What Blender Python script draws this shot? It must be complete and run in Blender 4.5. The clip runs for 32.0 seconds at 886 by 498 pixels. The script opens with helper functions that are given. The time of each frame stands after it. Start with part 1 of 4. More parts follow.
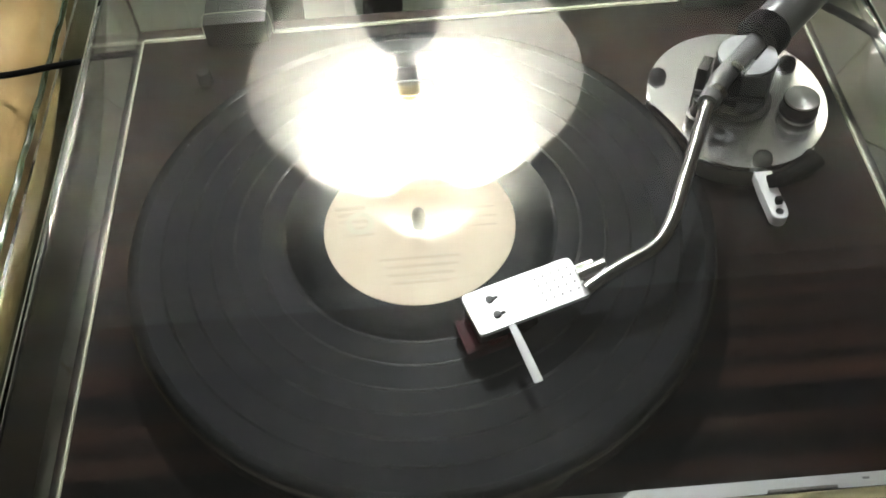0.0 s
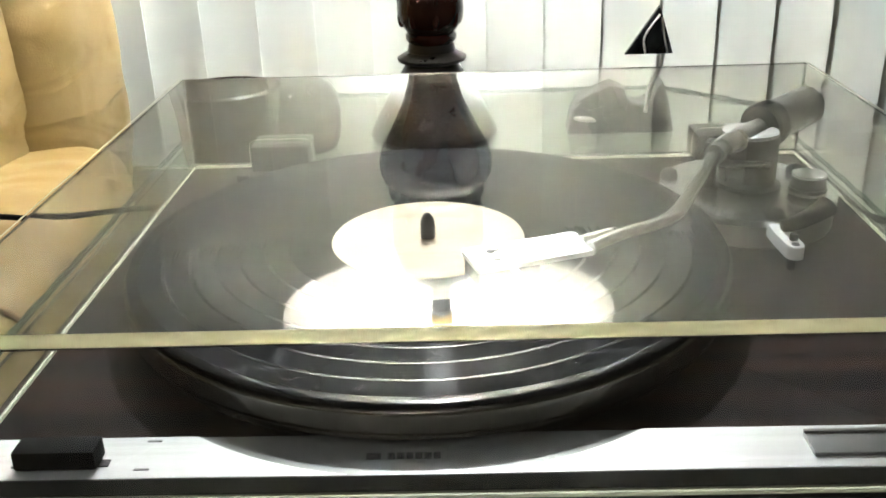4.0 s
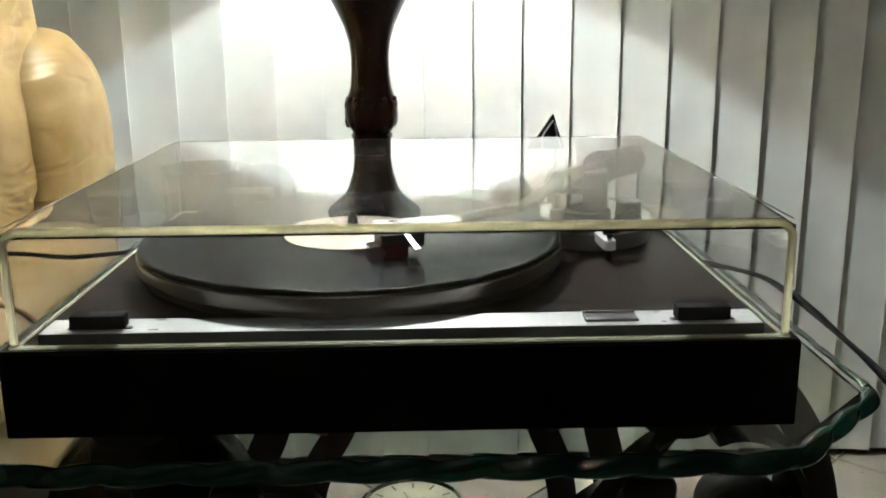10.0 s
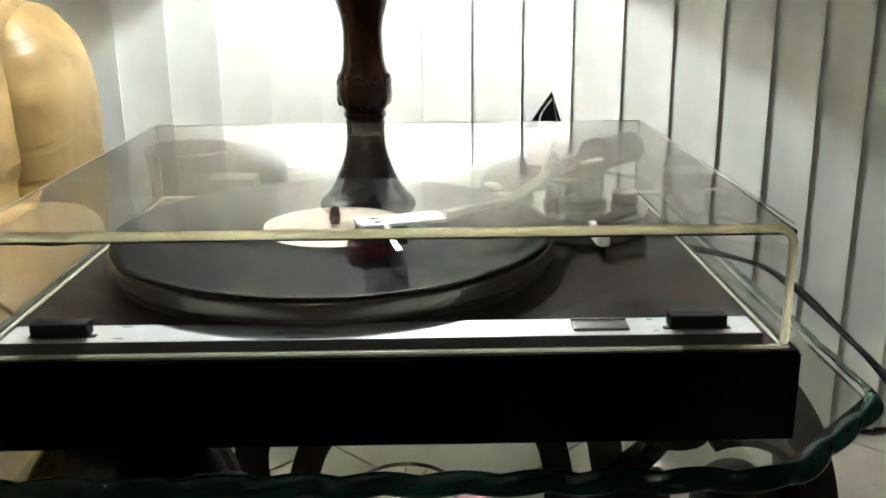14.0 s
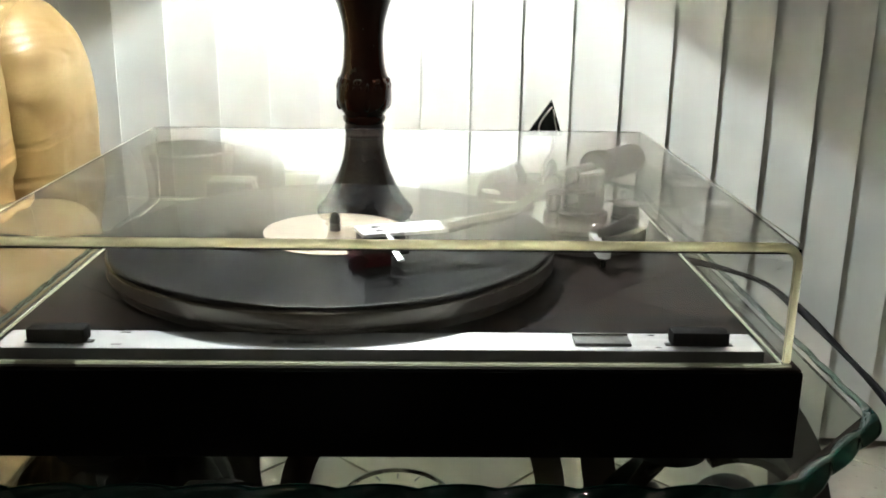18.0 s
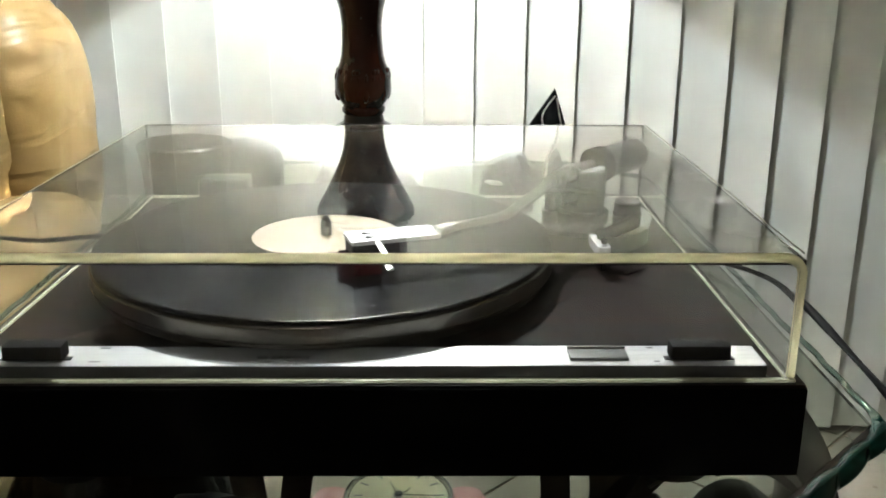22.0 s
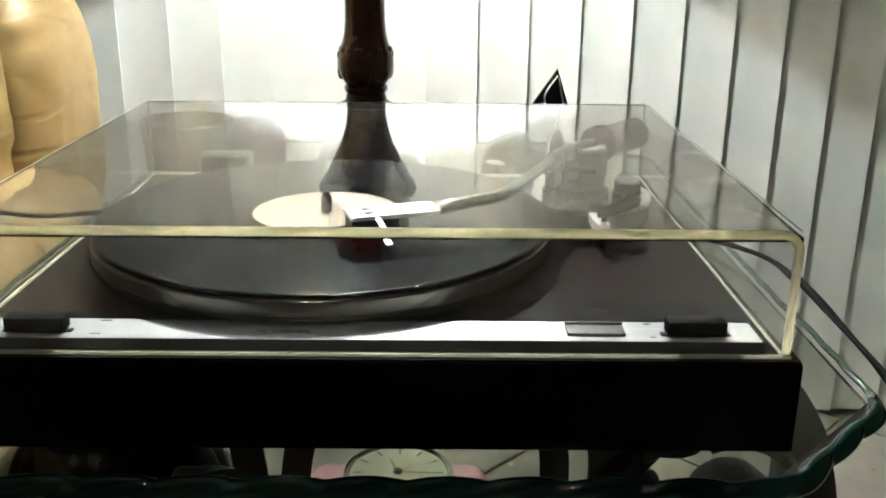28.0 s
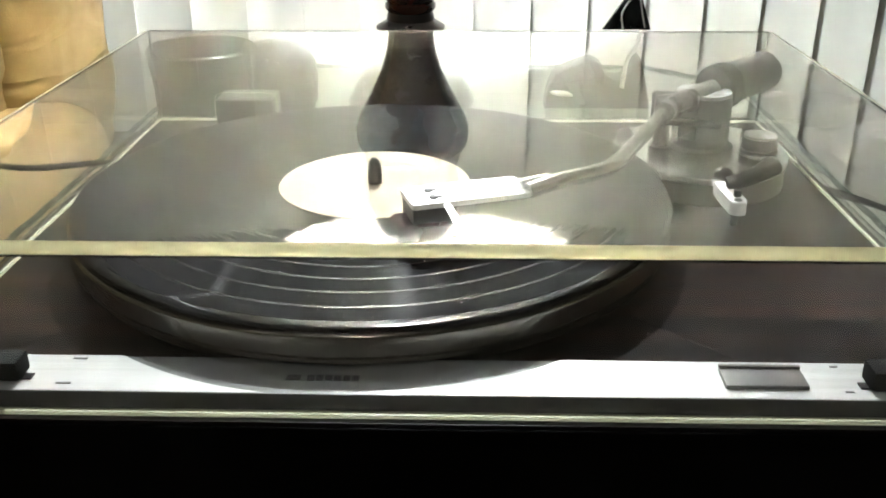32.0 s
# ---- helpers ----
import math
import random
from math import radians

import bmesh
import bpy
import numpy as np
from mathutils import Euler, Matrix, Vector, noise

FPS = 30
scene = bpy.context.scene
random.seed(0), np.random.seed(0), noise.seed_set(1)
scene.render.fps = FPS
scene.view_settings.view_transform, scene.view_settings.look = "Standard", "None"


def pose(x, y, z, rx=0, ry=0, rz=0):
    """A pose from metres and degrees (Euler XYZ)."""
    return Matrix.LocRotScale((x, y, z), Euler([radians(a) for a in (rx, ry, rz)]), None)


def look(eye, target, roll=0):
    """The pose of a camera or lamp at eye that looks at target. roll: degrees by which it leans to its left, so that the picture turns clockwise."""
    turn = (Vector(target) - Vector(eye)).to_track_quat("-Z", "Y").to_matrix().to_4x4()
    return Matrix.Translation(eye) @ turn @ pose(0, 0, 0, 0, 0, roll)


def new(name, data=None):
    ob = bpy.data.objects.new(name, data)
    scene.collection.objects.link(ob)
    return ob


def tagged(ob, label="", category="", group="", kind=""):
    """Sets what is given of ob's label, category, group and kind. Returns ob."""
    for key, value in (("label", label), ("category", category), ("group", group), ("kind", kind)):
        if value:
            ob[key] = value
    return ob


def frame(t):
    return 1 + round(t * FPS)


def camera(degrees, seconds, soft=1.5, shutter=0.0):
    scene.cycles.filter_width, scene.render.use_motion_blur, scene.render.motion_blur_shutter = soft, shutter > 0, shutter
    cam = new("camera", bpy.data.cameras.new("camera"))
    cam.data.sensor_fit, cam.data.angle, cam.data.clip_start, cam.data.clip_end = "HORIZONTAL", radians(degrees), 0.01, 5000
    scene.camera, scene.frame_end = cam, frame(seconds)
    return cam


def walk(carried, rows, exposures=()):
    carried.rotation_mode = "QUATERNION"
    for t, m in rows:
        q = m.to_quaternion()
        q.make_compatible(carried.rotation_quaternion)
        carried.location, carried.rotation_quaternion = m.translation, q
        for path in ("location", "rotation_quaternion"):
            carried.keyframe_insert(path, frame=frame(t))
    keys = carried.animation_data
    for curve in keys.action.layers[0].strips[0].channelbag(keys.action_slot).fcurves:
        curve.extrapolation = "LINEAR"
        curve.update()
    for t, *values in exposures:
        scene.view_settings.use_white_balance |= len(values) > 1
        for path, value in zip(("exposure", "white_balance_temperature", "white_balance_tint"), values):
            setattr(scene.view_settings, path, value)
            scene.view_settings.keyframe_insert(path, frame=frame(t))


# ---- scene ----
cam = camera(50.74, 32.0, soft=1.7)
FLOOR = -0.625          # the plinth's top is z = 0 while building; everything is lifted by this
PATH = [
    (0, -0.0304, -0.1191, 1.0323, -0.41, -53.31, -4.26),
    (0.5, -0.0309, -0.1214, 1.0304, -1.37, -53.19, -3.46),
    (1, -0.0315, -0.1210, 1.0297, -0.69, -53.51, -3.83),
    (1.5, -0.0314, -0.1207, 1.0291, -0.71, -53.55, -3.94),
    (2, -0.0316, -0.1229, 1.0295, -0.80, -53.47, -3.76),
    (2.5, -0.0269, -0.1458, 1.0222, -0.94, -50.46, -3.43),
    (4.5, -0.0117, -0.2943, 0.7904, 2.49, -20.10, -1.25),
    (5, -0.0010, -0.3151, 0.7698, 2.23, -20.23, -0.24),
    (5.5, -0.0027, -0.3467, 0.7502, 0.84, -18.49, 0.17),
    (6, -0.0075, -0.3674, 0.7445, 1.24, -17.87, 0.46),
    (6.5, -0.0005, -0.3834, 0.7400, 2.02, -17.97, 0.14),
    (7, 0.0105, -0.4259, 0.7549, 1.81, -16.75, -0.15),
    (7.5, 0.0270, -0.4791, 0.7758, 0.97, -12.98, 3.36),
    (8, 0.0157, -0.5058, 0.8020, -2.40, -11.72, 2.76),
    (8.5, 0.0305, -0.5063, 0.8046, -1.88, -12.48, -0.20),
    (9, 0.0050, -0.5148, 0.8124, 1.15, -10.95, 0.53),
    (9.5, 0.0046, -0.5077, 0.8042, 1.15, -12.44, -1.37),
    (10, 0.0128, -0.4896, 0.8019, -1.18, -13.95, -0.56),
    (10.5, 0.0153, -0.4939, 0.8025, -1.37, -13.55, -1.03),
    (11, 0.0155, -0.4810, 0.8052, -1.83, -14.04, -0.17),
    (11.5, 0.0145, -0.4819, 0.8092, -0.21, -15.23, -0.94),
    (12, 0.0163, -0.4773, 0.8103, 0.58, -16.04, -1.62),
    (12.5, 0.0196, -0.4742, 0.8082, -0.71, -15.56, -1.12),
    (13, 0.0236, -0.4680, 0.8139, -1.05, -16.03, -0.73),
    (13.5, 0.0261, -0.4610, 0.8154, -0.70, -16.17, -0.57),
    (15.5, 0.0317, -0.4512, 0.8200, -0.82, -16.20, -0.60),
    (16, 0.0300, -0.4498, 0.8183, -0.31, -16.44, -0.56),
    (16.5, 0.0259, -0.4460, 0.8173, -0.12, -16.50, -0.22),
    (17, 0.0219, -0.4451, 0.8181, -0.68, -16.41, 0.36),
    (17.5, 0.0196, -0.4477, 0.8198, -0.44, -16.30, 0.50),
    (18, 0.0219, -0.4514, 0.8206, -1.28, -16.07, 0.82),
    (18.5, 0.0222, -0.4523, 0.8219, -0.84, -15.95, 0.54),
    (19, 0.0200, -0.4489, 0.8212, -1.37, -16.39, 0.98),
    (19.5, 0.0276, -0.4457, 0.8275, -1.27, -16.14, 0.33),
    (20, 0.0323, -0.4363, 0.8310, -0.54, -16.69, -1.12),
    (20.5, 0.0386, -0.4316, 0.8296, -1.40, -17.02, -0.14),
    (21, 0.0339, -0.4299, 0.8312, -0.38, -17.24, -0.03),
    (21.5, 0.0348, -0.4302, 0.8325, -1.10, -17.27, 0.22),
    (22, 0.0345, -0.4278, 0.8316, -0.50, -17.39, 0.15),
    (22.5, 0.0320, -0.4246, 0.8293, -0.26, -17.91, 0.51),
    (23, 0.0295, -0.4246, 0.8303, -0.46, -18.01, 0.98),
    (23.5, 0.0330, -0.4265, 0.8291, -0.48, -18.08, 0.90),
    (24, 0.0347, -0.4257, 0.8288, -0.33, -18.40, 1.02),
    (24.5, 0.0333, -0.4261, 0.8293, 0.05, -18.46, 0.82),
    (25, 0.0355, -0.4318, 0.8290, 0.08, -18.07, 0.20),
    (25.5, 0.0368, -0.4339, 0.8300, 0.02, -17.81, 0.36),
    (27.5, 0.0383, -0.4324, 0.8279, -0.22, -18.15, 0.57),
    (28, 0.0369, -0.4313, 0.8285, -0.29, -18.44, 0.51),
    (28.5, 0.0372, -0.4303, 0.8296, -0.03, -18.31, 0.65),
    (29, 0.0364, -0.4260, 0.8340, -0.25, -18.15, 1.07),
    (29.5, 0.0347, -0.4130, 0.8369, 0.10, -18.93, 0.27),
    (30, 0.0305, -0.4033, 0.8392, 0.39, -19.41, 0.38),
    (30.5, 0.0219, -0.3855, 0.8379, 0.27, -20.59, 1.12),
    (31, 0.0160, -0.3686, 0.8348, 0.67, -21.45, 1.37),
    (31.5, 0.0120, -0.3369, 0.8329, 0.27, -21.39, 0.04),
    (32, 0.0094, -0.2785, 0.8191, 1.66, -24.10, -0.21),
]


def heading(yaw, pitch):
    y, p = radians(yaw), radians(pitch)
    return Vector((-math.sin(y) * math.cos(p), math.cos(y) * math.cos(p), math.sin(p)))


walk(cam, [(t, look(Vector((x, y, z)), Vector((x, y, z)) + heading(yaw, pitch), roll))
           for t, x, y, z, yaw, pitch, roll in PATH],
     exposures=[(0, 3.55), (2.5, 3.5), (4.5, 4.55), (5, 4.8), (7, 5.15), (9, 3.85), (10, 3.85), (13, 4.05), (28, 4.1), (30, 4.2), (31, 4.45), (32, 4.45)])

# ---- world and lights ----
world = bpy.data.worlds.new("night")
scene.world = world
world.use_nodes = True
world.node_tree.nodes["Background"].inputs[0].default_value = (0.02, 0.03, 0.05, 1)
world.node_tree.nodes["Background"].inputs[1].default_value = 0.003
BULB = 350.0             # table lamp bulb
CEILING = 13.0          # bulbs of the ceiling fixture

# ---- materials ----


def material(name):
    m = bpy.data.materials.new(name)
    m.use_nodes = True
    nt = m.node_tree
    return m, nt, nt.nodes["Principled BSDF"]


def surface(name, a, b, rough=0.5, metal=0.0, scale=(8, 8, 8), detail=4.0, bump=0.0, bump_scale=120.0,
            rough_var=0.08, coat=0.0, contrast=(0.35, 0.65)):
    """Two tones mixed by stretched noise, with a finer relief and a varying roughness."""
    m, nt, bsdf = material(name)
    n, l = nt.nodes, nt.links
    co = n.new("ShaderNodeTexCoord")
    mp = n.new("ShaderNodeMapping")
    mp.inputs["Scale"].default_value = scale
    l.new(co.outputs["Object"], mp.inputs["Vector"])
    tex = n.new("ShaderNodeTexNoise")
    tex.inputs["Scale"].default_value = 1.0
    tex.inputs["Detail"].default_value = detail
    tex.inputs["Roughness"].default_value = 0.6
    l.new(mp.outputs["Vector"], tex.inputs["Vector"])
    ramp = n.new("ShaderNodeValToRGB")
    ramp.color_ramp.elements[0].position, ramp.color_ramp.elements[1].position = contrast
    ramp.color_ramp.elements[0].color = (*a, 1)
    ramp.color_ramp.elements[1].color = (*b, 1)
    l.new(tex.outputs["Fac"], ramp.inputs["Fac"])
    l.new(ramp.outputs["Color"], bsdf.inputs["Base Color"])
    rr = n.new("ShaderNodeMapRange")
    rr.inputs["To Min"].default_value = max(0.02, rough - rough_var)
    rr.inputs["To Max"].default_value = min(1.0, rough + rough_var)
    fine = n.new("ShaderNodeTexNoise")
    fine.inputs["Scale"].default_value = bump_scale
    fine.inputs["Detail"].default_value = 3.0
    l.new(co.outputs["Object"], fine.inputs["Vector"])
    l.new(fine.outputs["Fac"], rr.inputs["Value"])
    l.new(rr.outputs["Result"], bsdf.inputs["Roughness"])
    bsdf.inputs["Metallic"].default_value = metal
    bsdf.inputs["Coat Weight"].default_value = coat
    bsdf.inputs["Coat Roughness"].default_value = 0.08
    if bump:
        bp = n.new("ShaderNodeBump")
        bp.inputs["Strength"].default_value = bump
        bp.inputs["Distance"].default_value = 0.002
        l.new(fine.outputs["Fac"], bp.inputs["Height"])
        l.new(bp.outputs["Normal"], bsdf.inputs["Normal"])
    return m


def metal(name, colour, rough, metallic=1.0):
    """Bare metal with faint broad clouding of its tone."""
    m, nt, bsdf = material(name)
    n, l = nt.nodes, nt.links
    co = n.new("ShaderNodeTexCoord")
    tex = n.new("ShaderNodeTexNoise")
    tex.inputs["Scale"].default_value = 18.0
    tex.inputs["Detail"].default_value = 1.0
    l.new(co.outputs["Object"], tex.inputs["Vector"])
    ramp = n.new("ShaderNodeValToRGB")
    ramp.color_ramp.elements[0].color = (*(0.94 * c for c in colour), 1)
    ramp.color_ramp.elements[1].color = (*(1.06 * c for c in colour), 1)
    l.new(tex.outputs["Fac"], ramp.inputs["Fac"])
    l.new(ramp.outputs["Color"], bsdf.inputs["Base Color"])
    bsdf.inputs["Metallic"].default_value = metallic
    bsdf.inputs["Roughness"].default_value = rough
    return m


def glass(name, colour, ior=1.49, rough=0.0):
    m, nt, bsdf = material(name)
    bsdf.inputs["Base Color"].default_value = (*colour, 1)
    bsdf.inputs["Transmission Weight"].default_value = 1.0
    bsdf.inputs["Roughness"].default_value = rough
    bsdf.inputs["IOR"].default_value = ior
    return m


def emitter(name, colour, strength):
    m, nt, bsdf = material(name)
    bsdf.inputs["Base Color"].default_value = (0.8, 0.8, 0.8, 1)
    bsdf.inputs["Emission Color"].default_value = (*colour, 1)
    bsdf.inputs["Emission Strength"].default_value = strength
    return m


def edge_glass(name, colour, gloss):
    """Cut edge of an acrylic sheet: tinted, milky, light passes through it."""
    m, nt, bsdf = material(name)
    n, l = nt.nodes, nt.links
    co = n.new("ShaderNodeTexCoord")
    tex = n.new("ShaderNodeTexNoise")
    tex.inputs["Scale"].default_value = 26.0
    tex.inputs["Detail"].default_value = 3.0
    l.new(co.outputs["Object"], tex.inputs["Vector"])
    ramp = n.new("ShaderNodeValToRGB")
    ramp.color_ramp.elements[0].position, ramp.color_ramp.elements[1].position = 0.35, 0.65
    ramp.color_ramp.elements[0].color = (*(0.9 * c for c in colour), 1)
    ramp.color_ramp.elements[1].color = (*colour, 1)
    l.new(tex.outputs["Fac"], ramp.inputs["Fac"])
    thin = n.new("ShaderNodeBsdfTranslucent")
    l.new(ramp.outputs["Color"], thin.inputs["Color"])
    l.new(ramp.outputs["Color"], bsdf.inputs["Base Color"])
    bsdf.inputs["Roughness"].default_value = gloss
    mix = n.new("ShaderNodeMixShader")
    mix.inputs["Fac"].default_value = 0.84
    out = next(k for k in n if k.type == "OUTPUT_MATERIAL")
    l.new(bsdf.outputs["BSDF"], mix.inputs[1])
    l.new(thin.outputs["BSDF"], mix.inputs[2])
    l.new(mix.outputs["Shader"], out.inputs["Surface"])
    return m


def dusty(name, amount):
    """Clear acrylic under a thin uneven film of pale dust."""
    m = glass(name, (0.97, 0.975, 0.965), 1.49)
    n, l = m.node_tree.nodes, m.node_tree.links
    co = n.new("ShaderNodeTexCoord")
    tex = n.new("ShaderNodeTexNoise")
    tex.inputs["Scale"].default_value = 9.0
    tex.inputs["Detail"].default_value = 5.0
    l.new(co.outputs["Object"], tex.inputs["Vector"])
    rng = n.new("ShaderNodeMapRange")
    rng.inputs["From Min"].default_value, rng.inputs["From Max"].default_value = 0.3, 0.7
    rng.inputs["To Min"].default_value, rng.inputs["To Max"].default_value = amount * 0.7, amount * 1.3
    l.new(tex.outputs["Fac"], rng.inputs["Value"])
    dust = n.new("ShaderNodeBsdfDiffuse")
    dust.inputs["Color"].default_value = (0.76, 0.72, 0.66, 1)
    mix = n.new("ShaderNodeMixShader")
    out = next(k for k in n if k.type == "OUTPUT_MATERIAL")
    l.new(rng.outputs["Result"], mix.inputs["Fac"])
    l.new(n["Principled BSDF"].outputs["BSDF"], mix.inputs[1])
    l.new(dust.outputs["BSDF"], mix.inputs[2])
    l.new(mix.outputs["Shader"], out.inputs["Surface"])
    return m


def fabric(name, a, b, through_colour, share):
    """Woven cloth that lets part of a lamp's light through, warmer."""
    m = surface(name, a, b, 0.9, scale=(60, 60, 60), bump=0.1, bump_scale=500)
    n, l = m.node_tree.nodes, m.node_tree.links
    thin = n.new("ShaderNodeBsdfTranslucent")
    thin.inputs["Color"].default_value = (*through_colour, 1)
    mix = n.new("ShaderNodeMixShader")
    mix.inputs["Fac"].default_value = share
    out = next(k for k in n if k.type == "OUTPUT_MATERIAL")
    l.new(n["Principled BSDF"].outputs["BSDF"], mix.inputs[1])
    l.new(thin.outputs["BSDF"], mix.inputs[2])
    l.new(mix.outputs["Shader"], out.inputs["Surface"])
    return m


def spun(name):
    """Lathe-turned metal: highlights fan out from the centre."""
    m, nt, bsdf = material(name)
    bsdf.inputs["Base Color"].default_value = (0.75, 0.75, 0.74, 1)
    bsdf.inputs["Metallic"].default_value = 1.0
    bsdf.inputs["Roughness"].default_value = 0.3
    bsdf.inputs["Anisotropic"].default_value = 0.85
    tg = nt.nodes.new("ShaderNodeTangent")
    tg.direction_type, tg.axis = "RADIAL", "Z"
    nt.links.new(tg.outputs["Tangent"], bsdf.inputs["Tangent"])
    return m


def hide(name, a, b):
    """Soft leather: mottled tone, fine pebbling, and long shallow creases."""
    m = surface(name, a, b, 0.42, scale=(7, 7, 7), detail=6, bump=0.12, bump_scale=520, rough_var=0.12)
    nt = m.node_tree
    n, l = nt.nodes, nt.links
    bsdf = n["Principled BSDF"]
    co = n.new("ShaderNodeTexCoord")
    mp = n.new("ShaderNodeMapping")
    mp.inputs["Scale"].default_value = (6, 6, 17)
    mp.inputs["Rotation"].default_value = (0.35, 0.5, 0.2)
    l.new(co.outputs["Object"], mp.inputs["Vector"])
    tex = n.new("ShaderNodeTexNoise")
    tex.inputs["Scale"].default_value = 1.0
    tex.inputs["Detail"].default_value = 2.0
    tex.inputs["Distortion"].default_value = 0.9
    l.new(mp.outputs["Vector"], tex.inputs["Vector"])
    fold = n.new("ShaderNodeMapRange")
    fold.interpolation_type = "SMOOTHSTEP"
    fold.inputs["From Min"].default_value, fold.inputs["From Max"].default_value = 0.34, 0.56
    l.new(tex.outputs["Fac"], fold.inputs["Value"])
    bp = n.new("ShaderNodeBump")
    bp.inputs["Strength"].default_value = 0.4
    bp.inputs["Distance"].default_value = 0.006
    old = bsdf.inputs["Normal"].links[0].from_node
    l.new(fold.outputs["Result"], bp.inputs["Height"])
    l.new(old.outputs["Normal"], bp.inputs["Normal"])
    l.new(bp.outputs["Normal"], bsdf.inputs["Normal"])
    return m


def vinyl(name, rough, aniso, tone, spec, glint=0.0):
    """Black vinyl: its grooves spread highlights along the radius."""
    m, nt, bsdf = material(name)
    n, l = nt.nodes, nt.links
    bsdf.inputs["Base Color"].default_value = (tone, tone, tone * 1.05, 1)
    bsdf.inputs["Anisotropic"].default_value = aniso
    bsdf.inputs["Anisotropic Rotation"].default_value = 0.25
    bsdf.inputs["Specular IOR Level"].default_value = spec
    tg = n.new("ShaderNodeTangent")
    tg.direction_type, tg.axis = "RADIAL", "Z"
    l.new(tg.outputs["Tangent"], bsdf.inputs["Tangent"])
    co = n.new("ShaderNodeTexCoord")
    ln = n.new("ShaderNodeVectorMath")
    ln.operation = "LENGTH"
    mp = n.new("ShaderNodeMapping")
    mp.inputs["Scale"].default_value = (1, 1, 0)
    l.new(co.outputs["Object"], mp.inputs["Vector"])
    l.new(mp.outputs["Vector"], ln.inputs[0])
    band = n.new("ShaderNodeTexNoise")
    band.noise_dimensions = "1D"
    band.inputs["Scale"].default_value = 640.0
    band.inputs["Detail"].default_value = 3.0
    l.new(ln.outputs["Value"], band.inputs["W"])
    rr = n.new("ShaderNodeMapRange")
    rr.inputs["To Min"].default_value, rr.inputs["To Max"].default_value = rough - 0.07, rough + 0.09
    l.new(band.outputs["Fac"], rr.inputs["Value"])
    l.new(rr.outputs["Result"], bsdf.inputs["Roughness"])
    if glint:                                   # groove walls throw lamp light far along the radius
        wide = n.new("ShaderNodeBsdfAnisotropic")
        wide.inputs["Color"].default_value = (0.9, 0.9, 0.9, 1)
        wide.inputs["Roughness"].default_value = 0.42
        wide.inputs["Anisotropy"].default_value = 0.97
        wide.inputs["Rotation"].default_value = 0.25
        l.new(tg.outputs["Tangent"], wide.inputs["Tangent"])
        fine = n.new("ShaderNodeTexNoise")
        fine.noise_dimensions = "1D"
        fine.inputs["Scale"].default_value = 620.0
        fine.inputs["Detail"].default_value = 2.0
        l.new(ln.outputs["Value"], fine.inputs["W"])
        fr = n.new("ShaderNodeMapRange")
        fr.inputs["From Min"].default_value, fr.inputs["From Max"].default_value = 0.42, 0.8
        fr.inputs["To Min"].default_value, fr.inputs["To Max"].default_value = glint * 0.12, glint
        l.new(fine.outputs["Fac"], fr.inputs["Value"])
        mix = n.new("ShaderNodeMixShader")
        out = next(k for k in n if k.type == "OUTPUT_MATERIAL")
        l.new(fr.outputs["Result"], mix.inputs["Fac"])
        l.new(bsdf.outputs["BSDF"], mix.inputs[1])
        l.new(wide.outputs["BSDF"], mix.inputs[2])
        l.new(mix.outputs["Shader"], out.inputs["Surface"])
    return m


deck_wood = surface("deck_wood", (0.0025, 0.002, 0.0019), (0.034, 0.0165, 0.011), 0.32, scale=(2.2, 95, 30), detail=4, bump=0.0, bump_scale=90, contrast=(0.42, 0.74))
deck_wood.node_tree.nodes["Principled BSDF"].inputs["Specular IOR Level"].default_value = 0.12
plinth_black = surface("plinth_black", (0.0008, 0.0007, 0.0007), (0.0022, 0.0016, 0.0013), 0.55, scale=(3, 40, 120), bump=0.05)
plinth_black.node_tree.nodes["Principled BSDF"].inputs["Specular IOR Level"].default_value = 0.08
silver = surface("brushed_silver", (0.5, 0.505, 0.5), (0.58, 0.585, 0.58), 0.38, 0.6, scale=(4, 300, 60), bump=0.04, bump_scale=400)
grey_metal = metal("grey_metal", (0.2, 0.19, 0.175), 0.32, 0.6)
platter_metal = metal("platter_metal", (0.31, 0.29, 0.255), 0.2, 0.97)
lip_metal = metal("lip_metal", (0.3, 0.29, 0.265), 0.08)
plate_metal = metal("plate_metal", (0.72, 0.72, 0.7), 0.24, 0.9)
chrome = metal("chrome", (0.6, 0.6, 0.59), 0.16)
white_metal = surface("white_alloy", (0.78, 0.78, 0.77), (0.84, 0.84, 0.83), 0.35, 0.25, scale=(15, 15, 15))
dark_metal = metal("dark_metal", (0.03, 0.03, 0.03), 0.38, 0.2)
black_plastic = surface("black_plastic", (0.004, 0.004, 0.004), (0.008, 0.008, 0.008), 0.38, scale=(40, 40, 40), bump=0.05)
rubber = surface("rubber", (0.012, 0.012, 0.012), (0.022, 0.022, 0.022), 0.7, scale=(40, 40, 40))
red_plastic = surface("red_plastic", (0.046, 0.002, 0.005), (0.056, 0.0024, 0.006), 0.16, scale=(30, 30, 30), coat=0.3)
acrylic = glass("clear_acrylic", (0.97, 0.975, 0.965), 1.49)
dusty_acrylic = dusty("dusty_acrylic", 0.005)
acrylic_edge = edge_glass("acrylic_edge", (1.0, 0.965, 0.76), 0.09)
side_tint = edge_glass("side_tint", (0.7, 0.7, 0.6), 0.15)
rim_edge = edge_glass("pale_acrylic_edge", (0.82, 0.82, 0.72), 0.25)
